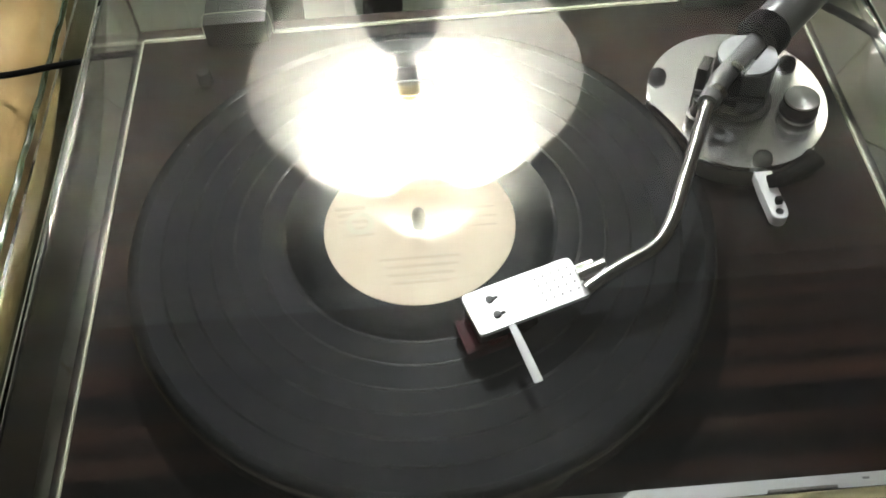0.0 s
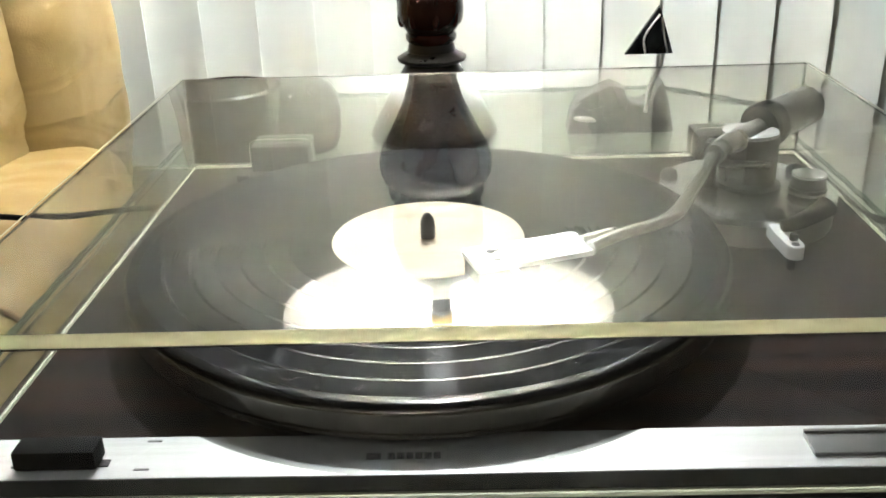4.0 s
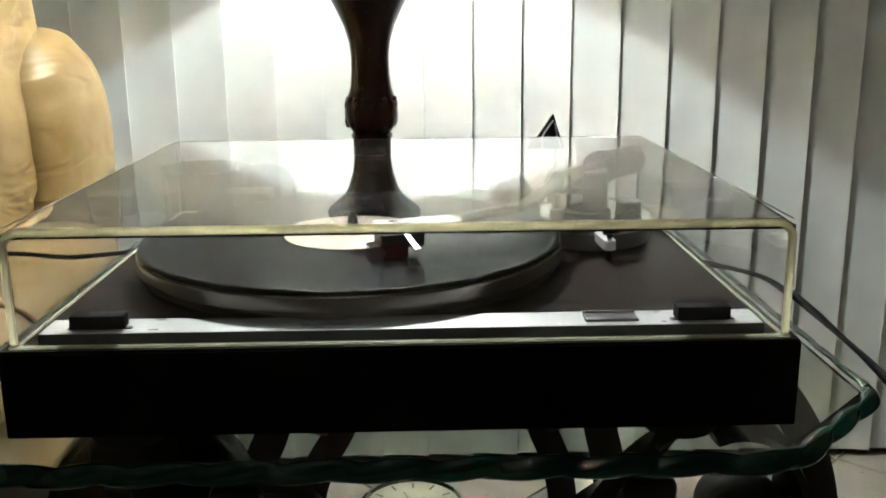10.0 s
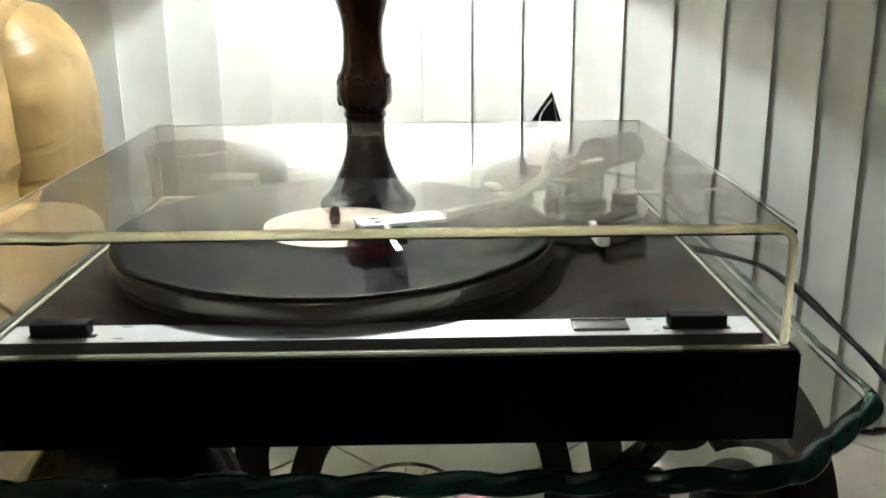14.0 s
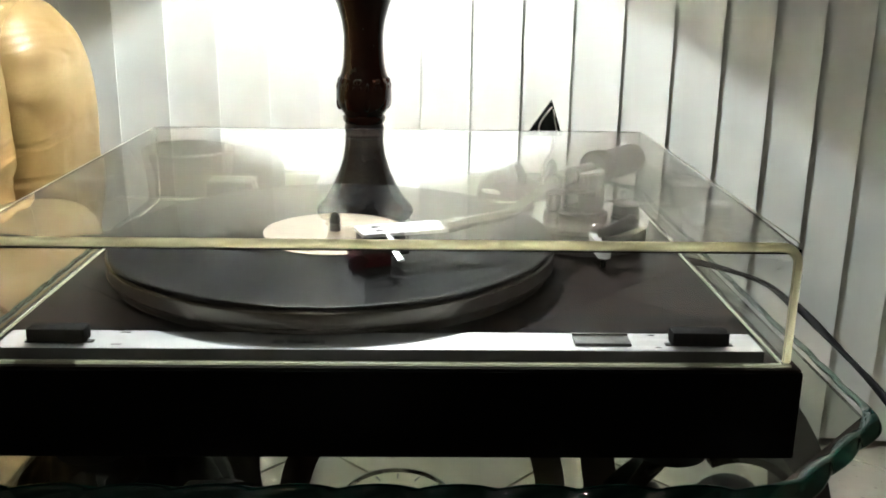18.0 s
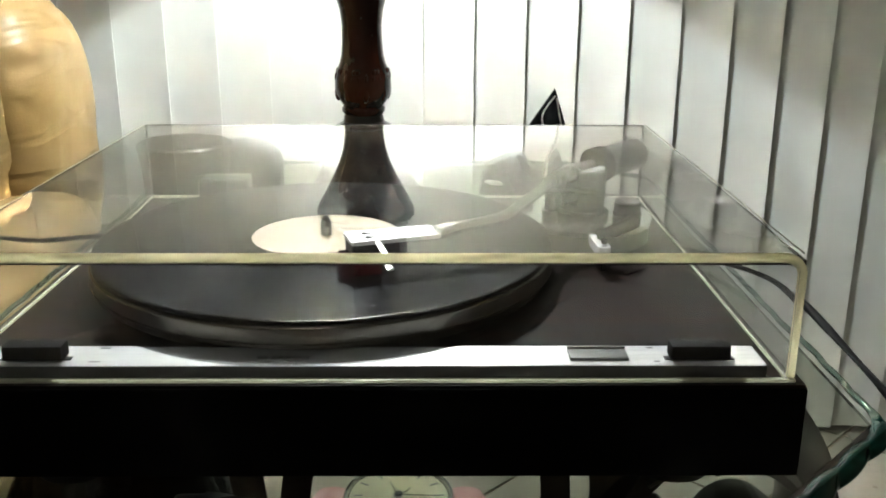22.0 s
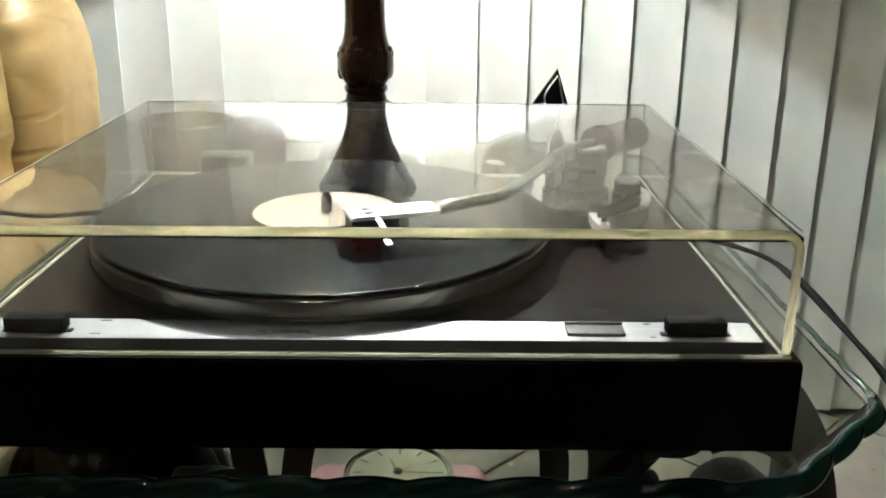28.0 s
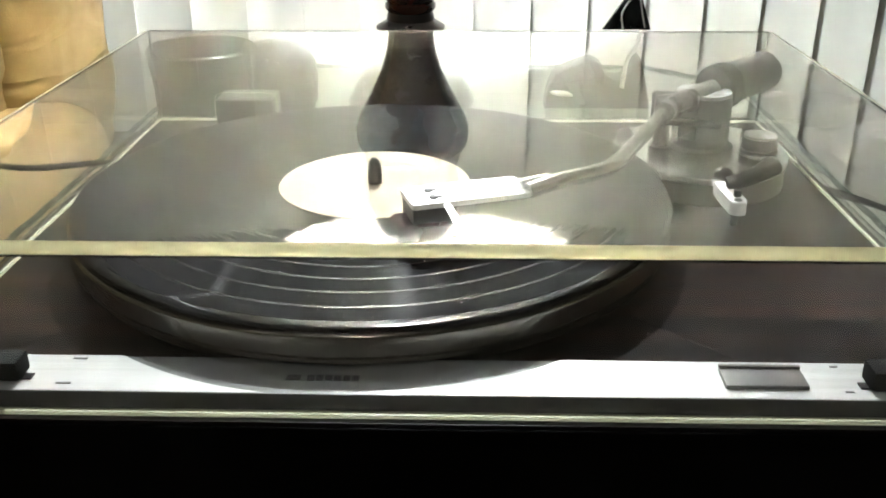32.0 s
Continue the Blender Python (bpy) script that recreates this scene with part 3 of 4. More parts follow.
leg([(0.248, 0.2, -0.088), (0.275, 0.2, -0.103), (0.302, 0.2, -0.132), (0.325, 0.2, -0.175), (0.337, 0.2, -0.23), (0.335, 0.2, -0.3), (0.31, 0.2, -0.42), (0.29, 0.2, FLOOR)], (0.0145, 0.005), name="side_strap")
for x, sgn in ((-0.107, -1), (0.157, 1)):
    bm = B()
    for dz, w in ((0.0, 0.0065), (0.006, 0.005), (-0.006, 0.004)):
        leafpath = [(x, 0.54, -0.302 + dz), (x + sgn * 0.014, 0.533, -0.293 + dz), (x + sgn * 0.026, 0.532, -0.288 + dz), (x + sgn * 0.034, 0.536, -0.291 + dz)]
        sweep(bm, spline(leafpath, 5), lambda f: (0.002 + w * math.sin(math.pi * min(1, f * 0.8 + 0.15)), 0.002 + w * math.sin(math.pi * min(1, f * 0.8 + 0.15))), 10)
    part("leaf", bm, [knob_stone], table, "small curled grey metal leaf")
part("leaf", sweep(B(), spline([(0.164, 0.071, -0.103), (0.173, 0.069, -0.094), (0.181, 0.068, -0.086), (0.184, 0.069, -0.081)], 6), lambda f: (0.002 + 0.006 * math.sin(math.pi * (0.2 + 0.75 * f)), 0.003), 10), knob_stone, table, "pale tipped metal leaf")
for x in (0.128,):
    part("knob", lathe(B(), x, 0.3, [(0, -0.345), (0.018, -0.338), (0.0235, -0.318), (0.021, -0.302), (0.013, -0.291), (0, -0.287)], 28), iron, table, "rounded iron knob")
    part("knob_stem", lathe(B(), x, 0.3, [(0.006, FLOOR), (0.006, -0.342)], 12), iron, table)

# ---- turntable ----
WP, DEPTH, HP = 0.2234, 0.386, 0.0515
WC, YC, YB, HT, TH = 0.2177, 0.0039, 0.3746, 0.0686, 0.0045
CX, CY, ZL = -0.0395, 0.1825, 0.0231
deck = thing("turntable", (0, 0.19, GLASS), "black and dark wood record player under a clear dust cover", "record player")
part("plinth", box(B(), -WP, WP, 0, DEPTH, -HP, -0.0015, 0.0015), plinth_black, deck, "black plinth")
part("deck_board", box(B(), -WP + 0.0012, WP - 0.0012, 0.0012, DEPTH - 0.0012, -0.003, 0.0), deck_wood, deck, "dark striped rosewood top board")
for x in (-0.17, 0.17):
    for y in (0.05, 0.33):
        part("foot", lathe(B(), x, y, [(0.022, -HP + 0.001), (0.027, -HP - 0.006), (0.026, -0.066), (0.022, GLASS)], 24), rubber, deck)
# control strip with a round notch
NOTCH, NOTCH_Y = 0.1462, 0.1556
XL, XR, YF, YBK, ZP = -0.2033, 0.2045, 0.0116, 0.0367, 0.0071


def notch_x(y, s):
    return CX + s * math.sqrt(max(0.0, NOTCH ** 2 - (NOTCH_Y - y) ** 2))


steps = [YBK + (YF - YBK) * k / 12 for k in range(13)]
left = [(XL, YF), (notch_x(YF, -1), YF)] + [(notch_x(y, -1), y) for y in reversed(steps)] + [(XL, YBK)]
right = [(notch_x(YF, 1), YF), (XR, YF), (XR, YBK)] + [(notch_x(y, 1), y) for y in steps]
part("control_strip", prism(B(), left, 0.0, ZP), silver, deck, "brushed silver control strip")
part("control_strip", prism(B(), right, 0.0, ZP), silver, deck, "brushed silver control strip")
mid = [(notch_x(YF, -1), YF), (notch_x(YF, 1), YF)] + [(notch_x(y, 1), y) for y in reversed(steps)] + [(notch_x(y, -1), y) for y in steps]
part("strip_front", box(B(), XL, XR, YF - 0.0006, YF, 0.0, ZP - 0.0002), strip_grey, deck, "dark grey front lip of the strip")
part("badge_plate", prism(B(), mid, 0.0, 0.0066), rocker_grey, deck, "dull grey curved plate")
bm = B()
box(bm, -0.0585, -0.053, 0.0208, 0.0246, 0.0066, 0.0068)
for k in range(6):
    box(bm, -0.0505 + 0.0034 * k, -0.0478 + 0.0034 * k, 0.0208, 0.0246, 0.0066, 0.0068)
part("badge", bm, black_plastic, deck, "small dark marks")
for x, w in ((-0.1435, 0.0055), (0.1475, 0.003)):
    for y in (0.0335, 0.016):
        part("mark", box(B(), x, x + w, y, y + 0.001, ZP, ZP + 0.0003), panel_ink, deck, "tiny dark marking")
for x0, x1 in ((-0.1875, -0.1568), (0.1562, 0.187)):
    k = part("knob", box(B(), x0, x1, 0.0155, 0.0262, 0.0078, 0.0158, 0.0012), matte_black, deck, "black slide knob")
    part("slot", box(B(), x0 - 0.0025, x1 + 0.003, 0.0185, 0.0225, ZP - 0.002, ZP + 0.0005), black_plastic, k)
sw = part("rocker", box(B(), 0.1044, 0.1349, 0.0175, 0.031, ZP - 0.001, 0.0088, 0.0008), rocker_grey, deck, "grey rocker switch")
part("rocker_ridge", box(B(), 0.1044, 0.1349, 0.0295, 0.0312, 0.0085, 0.0098, 0.0004), grey_metal, sw)
# platter
part("platter", lathe(B(), CX, CY, [(0.0, 0.004), (0.1493, 0.004), (0.1493, 0.0072), (0.1522, 0.0082), (0.1528, 0.0094), (0.1528, 0.0102), (0.1518, 0.0105), (0.1518, 0.0112), (0.1528, 0.0115), (0.1528, 0.019), (0.1512, 0.019), (0, 0.019)], 160), platter_metal, deck, "turned aluminium platter")
part("platter_lip", lathe(B(), CX, CY, [(0.1512, 0.019), (0.1528, 0.019)] + [(0.1512 + 0.0016 * math.cos(radians(a)), 0.0191 + 0.0016 * math.sin(radians(a))) for a in range(10, 91, 10)] + [(0.1, 0.0207), (0.1, 0.019)], 192, close=False), lip_metal, deck, "polished rounded lip")

part("spindle", lathe(B(), CX, CY, [(0.0038, 0.0205), (0.0038, 0.0315), (0.003, 0.0342), (0.0018, 0.0358), (0.0006, 0.0368), (0, 0.0369)], 24), rocker_grey, deck, "steel spindle")
# tonearm plate
pcx, pcy, pr = 0.148, 0.263, 0.0545
outline2 = []
for k in range(64):
    a = 2 * math.pi * k / 64
    x, y = pcx + pr * 0.93 * math.cos(a), pcy + pr * math.sin(a)
    d = math.hypot(x - CX, y - CY)
    if d < 0.1605:
        f = 0.1605 / d
        x, y = CX + (x - CX) * f, CY + (y - CY) * f
    outline2.append((x, y))
ap = part("arm_plate", prism(B(), outline2, 0.0128, 0.0165, 0.0012), plate_metal, deck, "silver-white metal arm base plate")
# body greyer than the plate: shade on its side put into the colour
part("plate_body", prism(B(), [(pcx + (x - pcx) * 0.975, pcy + (y - pcy) * 0.975) for x, y in outline2], 0.0, 0.0128), grey_metal, ap, "grey cast body below the plate, darkened for its shaded side")
for x, y in ((0.1063, 0.2838), (0.1839, 0.2858), (0.1499, 0.2133)):
    part("screw", lathe(B(), x, y, [(0.0052, 0.016), (0.0054, 0.0185), (0.0046, 0.0205), (0.0026, 0.0218), (0, 0.0222)], 24), black_gloss, deck, "glossy black screw head")
part("pivot_base", lathe(B(), 0.146, 0.259, [(0.02, 0.016), (0.02, 0.0205), (0.0165, 0.022), (0.0145, 0.026), (0, 0.026)], 36), dark_metal, deck)
GX, GY, GT = 0.1462, 0.2592, radians(48)
for sgn in (-1, 1):                         # pivot drum, slotted along the tube
    half, top_edge = [], []
    for r, to in ((0.0165, half), (0.0158, top_edge)):
        lim = math.acos(0.0058 / r)
        for k in range(17):
            a = GT - sgn * math.pi / 2 + lim * (k / 8 - 1)
            to.append((GX + r * math.cos(a), GY + r * math.sin(a)))
    post = part("gimbal", prism(B(), half, 0.0245, 0.0505), dark_metal, deck, "dark slotted half of the pivot drum")
    part("gimbal_cap", prism(B(), top_edge, 0.0505, 0.0522, 0.0004), cap_grey, post, "pale grey half-moon cap")
tube = [(0.0365, 0.1215, 0.0415), (0.0482, 0.1285, 0.043), (0.0585, 0.1335, 0.044), (0.0688, 0.1385, 0.0445), (0.0771, 0.146, 0.045), (0.085, 0.1585, 0.0455), (0.093, 0.176, 0.046), (0.1035, 0.198, 0.0465), (0.1145, 0.222, 0.0475), (0.1235, 0.239, 0.0485), (0.1365, 0.2535, 0.0495), (0.152, 0.269, 0.05)]
arm = part("tonearm", sweep(B(), spline(tube, 10), (0.0038, 0.0038), 16), chrome, deck, "curved chrome tonearm tube")
collar = [Vector((0.118, 0.229, 0.048)), Vector((0.128, 0.2445, 0.049)), Vector((0.158, 0.275, 0.0503))]
part("collar", sweep(B(), collar, (0.0057, 0.0057), 20), weight_grey, arm, "grey arm collar")
for f in (0.12, 0.45):
    p = Vector((0.118, 0.229, 0.048)).lerp(Vector((0.158, 0.275, 0.0503)), f)
    d = Vector((0.0013, 0.0015, 0.0))
    part("band", sweep(B(), [p - d, p + d], (0.0063, 0.0063), 16), chrome, arm)
a, b = Vector((0.1545, 0.2705, 0.0504)), Vector((0.196, 0.31, 0.0525))
bm = B()
sweep(bm, [a, a.lerp(b, 0.03), a.lerp(b, 0.2), a.lerp(b, 0.23)], lambda f: (0.0138, 0.0138) if 0.2 < f < 0.8 else (0.0125, 0.0125), 36)
weight = part("counterweight", bm, matte_black, arm, "black counterweight ring")
bm = B()
sweep(bm, [a.lerp(b, 0.23), a.lerp(b, 0.26), a.lerp(b, 0.96), b], lambda f: (0.0122, 0.0122) if 0.2 < f < 0.8 else (0.011, 0.011), 36)
part("weight_body", bm, weight_grey, weight, "dark grey counterweight drum")
# headshell
hd = (Vector((0.0307, 0.1408, 0)) - Vector((-0.0228, 0.1229, 0))).normalized()
hw = Vector((-hd.y, hd.x, 0))
h0 = Vector((0.0077, 0.1212, 0.0))


def along(u, w):
    p = h0 + hd * u + hw * w
    return p.x, p.y


shell = []
for cu, cw2, a0 in ((-0.0255, -0.0097, 180), (0.0265, -0.0097, 270), (0.0265, 0.0097, 0), (-0.0255, 0.0097, 90)):
    for k in range(7):
        a = radians(a0 + 15 * k)
        shell.append(along(cu + 0.0021 * math.cos(a), cw2 + 0.0021 * math.sin(a)))
hs = part("headshell", prism(B(), shell, 0.0395, 0.0418, 0.0004), white_metal, deck, "flat white headshell with holes")
bm = B()
for i in range(5):
    for j in range(4):
        x, y = along(0.008 + 0.0042 * i, -0.0065 + 0.0043 * j)
        lathe(bm, x, y, [(0.0005, 0.0418), (0.0005, 0.04205), (0, 0.04205)], 8)
for w in (-0.0045, 0.0045):
    x, y = along(-0.016, w)
    lathe(bm, x, y, [(0.0019, 0.0418), (0.0019, 0.0424), (0, 0.0425)], 12)
    x2, y2 = along(-0.012, w)
    sweep(bm, [Vector((x, y, 0.0421)), Vector((x2, y2, 0.0421))], (0.0007, 0.0003), 8)
part("shell_holes", bm, black_plastic, hs)
for w, r, end in ((0.0, 0.0036, 0.042), (-0.0068, 0.0015, 0.0395), (0.0052, 0.0011, 0.0375)):
    x, y = along(0.0275, w)
    x2, y2 = along(end, w * 0.9)
    part("pin_sleeve", sweep(B(), [Vector((x, y, 0.0408)), Vector((x2, y2, 0.0422))], (r, r), 14), chrome, hs)
x, y = along(-0.012, -0.009)
part("finger_lift", sweep(B(), spline([(x, y, 0.0412), (x + 0.0026, y - 0.0075, 0.0402), (0.0091, 0.0788, 0.036)], 8), lambda f: (0.0017 + 0.0006 * f, 0.0006), 8), white_metal, hs)
bm = B()
prism(bm, [along(-0.027, -0.0105), along(-0.027, 0.0085), along(0.002, 0.0085), along(0.002, -0.0105)], 0.0305, 0.0393)
ct = part("cartridge", bm, black_plastic, hs, "black cartridge body")
part("stylus_block", prism(B(), [along(-0.0345, -0.0125), along(-0.0335, 0.006), along(-0.01, 0.006), along(-0.01, -0.0125)], 0.0243, 0.0325, 0.0012), red_plastic, ct, "dark red stylus holder")
x, y = along(-0.022, 0)
part("stylus", lathe(B(), x, y, [(0.0008, 0.0266), (0.0001, 0.0232)], 8), chrome, ct)
# arm controls
bias = part("bias_knob", lathe(B(), 0.1775, 0.2445, [(0.0105, 0.0165), (0.0105, 0.0225), (0.0098, 0.023), (0.0098, 0.029), (0.009, 0.0293), (0, 0.0293)], 36), black_plastic, deck, "round black bias dial")
part("dial_top", lathe(B(), 0.1775, 0.2445, [(0.0094, 0.0293), (0.0094, 0.0306), (0.0005, 0.0309), (0, 0.0309)], 48), spun_metal, bias, "spun metal top")
part("dial_ring", lathe(B(), 0.1775, 0.2445, [(0.0099, 0.0186), (0.0109, 0.019), (0.0109, 0.0206), (0.0099, 0.021)], 36, close=False), chrome, bias)
part("lift_post", lathe(B(), 0.12, 0.245, [(0.006, 0.016), (0.006, 0.024), (0.004, 0.0245), (0.004, 0.036), (0, 0.0365)], 20), dark_metal, deck)
part("lift_bar", sweep(B(), spline([(0.117, 0.249, 0.037), (0.132, 0.241, 0.0385), (0.152, 0.237, 0.038)], 6), (0.002, 0.0022), 8), black_plastic, deck)
part("arm_rest", box(B(), 0.122, 0.128, 0.256, 0.268, 0.016, 0.046, 0.001, turn=-30), black_plastic, deck)
plate = [(0.1435, 0.206), (0.153, 0.206), (0.1528, 0.192)]
plate += [(0.1492 + 0.0046 * math.cos(radians(a)), 0.1775 + 0.0046 * math.sin(radians(a))) for a in range(10, -191, -20)] + [(0.1437, 0.192)]
lever = part("cue_lever", prism(B(), plate, 0.0095, 0.0165, 0.0005), white_metal, deck, "white cue lever plate")
part("lever_hole", lathe(B(), 0.1492, 0.1775, [(0.0021, 0.0165), (0.0021, 0.0168), (0, 0.0168)], 16), black_plastic, lever)
part("cue_handle", sweep(B(), spline([(0.1475, 0.196, 0.019), (0.156, 0.196, 0.021), (0.166, 0.1995, 0.024), (0.1735, 0.2045, 0.026)], 6), lambda f: (0.0036 + 0.0026 * f, 0.0034 + 0.0018 * f), 14), matte_black, deck, "black cue lever")
part("cue_stem", box(B(), 0.1485, 0.152, 0.182, 0.1855, 0.0, 0.0198, 0.0005), matte_black, deck)
part("peg", lathe(B(), -0.1688, 0.3287, [(0.0045, 0.0), (0.0045, 0.0085), (0.0038, 0.0095), (0, 0.0095)], 24), black_plastic, deck, "short black peg")
HINGES = (-0.1715, 0.1415)
for x0 in HINGES:
    h = part("hinge", box(B(), x0 + 0.001, x0 + 0.042, YB - 0.012, YB + 0.02, -0.02, 0.0175, 0.002), black_plastic, deck, "black hinge block")
    part("hinge_leaf", box(B(), x0 + 0.004, x0 + 0.039, YB + 0.02, YB + 0.026, -0.03, 0.016, 0.001), dark_metal, h)
# dust cover: panes with glowing cut edges
bm = B()
levels = []
for z in (HT - TH, HT):
    grid = []
    for k in range(25):
        y = YC + TH + (YB - YC - 2 * TH) * k / 24
        rise = -0.22 * max(0.0, 0.1 - y) ** 2
        grid.append([bm.verts.new((x, y, z + rise)) for x in (-WC + TH, 0.0, WC - TH)])
    levels.append(grid)
low, up = levels
for g in (low, up):
    for k in range(24):
        for c in (0, 1):
            bm.faces.new((g[k][c], g[k][c + 1], g[k + 1][c + 1], g[k + 1][c]))
for k in range(24):
    for c in (0, 2):
        bm.faces.new((low[k][c], low[k + 1][c], up[k + 1][c], up[k][c]))
for k in (0, 24):
    for c in (0, 1):
        bm.faces.new((low[k][c], low[k][c + 1], up[k][c + 1], up[k][c]))
cover = part("dust_cover", bm, dusty_acrylic, deck, "clear acrylic dust cover, closed")
cover.visible_shadow = False
for nm, dims in (("front_pane", (-WC + TH, WC - TH, YC, YC + TH, 0.0019, HT - TH)), ("back_pane", (-WC + TH, WC - TH, YB - TH, YB, 0.0019, HT - TH)),
                 ("side_pane", (-WC, -WC + TH, YC + TH, YB - TH, 0.0019, HT - TH)), ("side_pane", (WC - TH, WC, YC + TH, YB - TH, 0.0019, HT - TH))):
    part(nm, box(B(), *dims), acrylic, cover).visible_shadow = False
EH, ER = 0.0025, 0.009
frame_path = [Vector((-WC + EH, YC + 0.002, 0.003)), Vector((-WC + EH, YC + 0.002, 0.03))]
for k in range(9):
    a = radians(180 - 11.25 * k)
    frame_path.append(Vector((-WC + EH + ER + ER * math.cos(a), YC + 0.002, HT - EH - ER + ER * math.sin(a))))
frame_path += [Vector((x * 0.1, YC + 0.002, HT - EH)) for x in (-1, 0, 1)]
for k in range(9):
    a = radians(90 - 11.25 * k)
    frame_path.append(Vector((WC - EH - ER + ER * math.cos(a), YC + 0.002, HT - EH - ER + ER * math.sin(a))))
frame_path += [Vector((WC - EH, YC + 0.002, 0.03)), Vector((WC - EH, YC + 0.002, 0.003))]
part("front_edge", sweep(B(), frame_path, (EH, 0.0022), 12, up=(0, 1, 0)), acrylic_edge, cover, "yellowish rounded acrylic edge")
spans = [(-WC + TH, HINGES[0] - 0.0015), (HINGES[0] + 0.0445, HINGES[1] - 0.0015), (HINGES[1] + 0.0445, WC - TH)]
rims = [(-WC, WC, YC - 0.0006, YC + TH), (-WC, -WC + TH, YC + TH, YB), (WC - TH, WC, YC + TH, YB)] + [(x0, x1, YB - TH, YB) for x0, x1 in spans]
for x0, x1, y0, y1 in rims:
    part("lower_edge", box(B(), x0, x1, y0, y1, 0.0004, 0.0019, 0.0004), rim_edge, cover, "pale cut acrylic edge")
for x0 in HINGES:                           # cut-outs of the back pane round the hinges
    notch = spline([(x0 - 0.0008, YB - 0.005, 0.001), (x0 - 0.0008, YB - 0.005, 0.014), (x0 + 0.003, YB - 0.005, 0.0205), (x0 + 0.021, YB - 0.005, 0.021), (x0 + 0.04, YB - 0.005, 0.0205), (x0 + 0.0438, YB - 0.005, 0.014), (x0 + 0.0438, YB - 0.005, 0.001)], 6)
    part("notch_edge", sweep(B(), notch, (0.0002, 0.0002), 8, up=(0, 1, 0)), side_tint, cover, "pale edge of the hinge cut-out")
for x in (-WC + 0.0012, WC - 0.0012):
    part("side_edge", sweep(B(), [Vector((x, YC + 0.005, HT - 0.0012)), Vector((x, 0.2, HT - 0.0012)), Vector((x, YB - 0.002, HT - 0.0012))], (0.0003, 0.0003), 8), side_tint, cover, "yellowish rounded acrylic edge")

# ---- record ----
record = thing("vinyl_record", (CX, CY, 0.0208), "black vinyl long-playing record with a cream label", "record")
bm = B()
radii, lift = [0.0497], [0.0]
for r in (0.0705, 0.083, 0.096, 0.108, 0.1205, 0.1335):      # raised lands between the tracks
    radii += [r - 0.0004, r, r + 0.0004, r + 0.0008, r + 0.0012]
    lift += [0.0, 0.0, 0.00005, 0.0, 0.0]
radii += [0.1455, 0.1485, 0.1507]
lift += [0.0, 0.0, 0.0]
rings = []
for r, up in zip(radii, lift):
    z = ZL + up + (0.0004 if r > 0.148 else 0.0) - (0.0003 if r > 0.1504 else 0)
    rings.append([bm.verts.new((CX + r * math.cos(2 * math.pi * k / 160), CY + r * math.sin(2 * math.pi * k / 160), z)) for k in range(160)])
low = [bm.verts.new((CX + 0.1507 * math.cos(2 * math.pi * k / 160), CY + 0.1507 * math.sin(2 * math.pi * k / 160), 0.0209)) for k in range(160)]
rings.append(low)
for j, (p, q) in enumerate(zip(rings, rings[1:])):
    for k in range(160):
        f = bm.faces.new((p[k], p[(k + 1) % 160], q[(k + 1) % 160], q[k]))
        f.material_index = 2 if j == 0 or j > len(radii) - 3 else (0 if j % 5 == 0 else 1)
bm.faces.new(list(reversed(low)))
part("disc", bm, [groove, gap_vinyl, smooth_vinyl], record, sharp=30)
lab = part("label", lathe(B(), CX, CY, [(0.0036, ZL + 0.0003), (0.0498, ZL + 0.0003), (0.05, ZL)], 96, close=False), label_paper, record, "cream paper label")
bm = B()
for k in range(5):
    box(bm, CX - 0.044 + 0.001 * k, CX - 0.028 + 0.001 * k, CY + 0.013 - 0.0045 * k, CY + 0.0155 - 0.0045 * k, ZL + 0.0003, ZL + 0.00036)
for k in range(4):
    box(bm, CX - 0.022 + 0.002 * k, CX + 0.02 - 0.002 * k, CY - 0.022 - 0.005 * k, CY - 0.0202 - 0.005 * k, ZL + 0.0003, ZL + 0.00036)
for k in range(3):
    box(bm, CX + 0.022, CX + 0.04, CY + 0.008 - 0.006 * k, CY + 0.0095 - 0.006 * k, ZL + 0.0003, ZL + 0.00036)
box(bm, CX - 0.02, CX + 0.02, CY + 0.026, CY + 0.033, ZL + 0.0003, ZL + 0.00036)
part("print", bm, label_ink, lab, "faded print bars")
part("emblem", lathe(B(), CX - 0.031, CY + 0.004, [(0.0075, ZL + 0.00045), (0.0045, ZL + 0.00045)], 32, close=False), dial_paper, lab, "pale round emblem")

# ---- table lamp ----
LX, LY = -0.0505, 0.681
lamp = thing("table_lamp", (LX, LY, GLASS), "turned dark mahogany table lamp, lit, on the glass table", "lamp")
part("base", lathe(B(), LX, LY, [(0, GLASS), (0.064, GLASS), (0.066, -0.066), (0.063, -0.06), (0.0575, -0.048), (0.048, -0.031), (0.039, -0.014), (0.031, 0.0), (0.0265, 0.008), (0.0345, 0.0105), (0.035, 0.0135), (0.0245, 0.02), (0.0228, 0.028)], 64), lamp_dark, lamp, "bell-shaped dark wooden foot")
column = part("column", lathe(B(), LX, LY, [(0.0228, 0.028), (0.0255, 0.032), (0.0255, 0.036), (0.0235, 0.038), (0.0275, 0.044), (0.0318, 0.051), (0.0332, 0.06), (0.0326, 0.07), (0.0305, 0.079), (0.0268, 0.088), (0.0247, 0.097), (0.0235, 0.112), (0.0231, 0.131), (0.0252, 0.148), (0.0308, 0.167), (0.0395, 0.186), (0.0485, 0.203), (0.0565, 0.218), (0.0598, 0.231), (0.0592, 0.243), (0.0552, 0.2535), (0.048, 0.26), (0.044, 0.263)], 64), lamp_wood, lamp, "vase-shaped polished mahogany column")
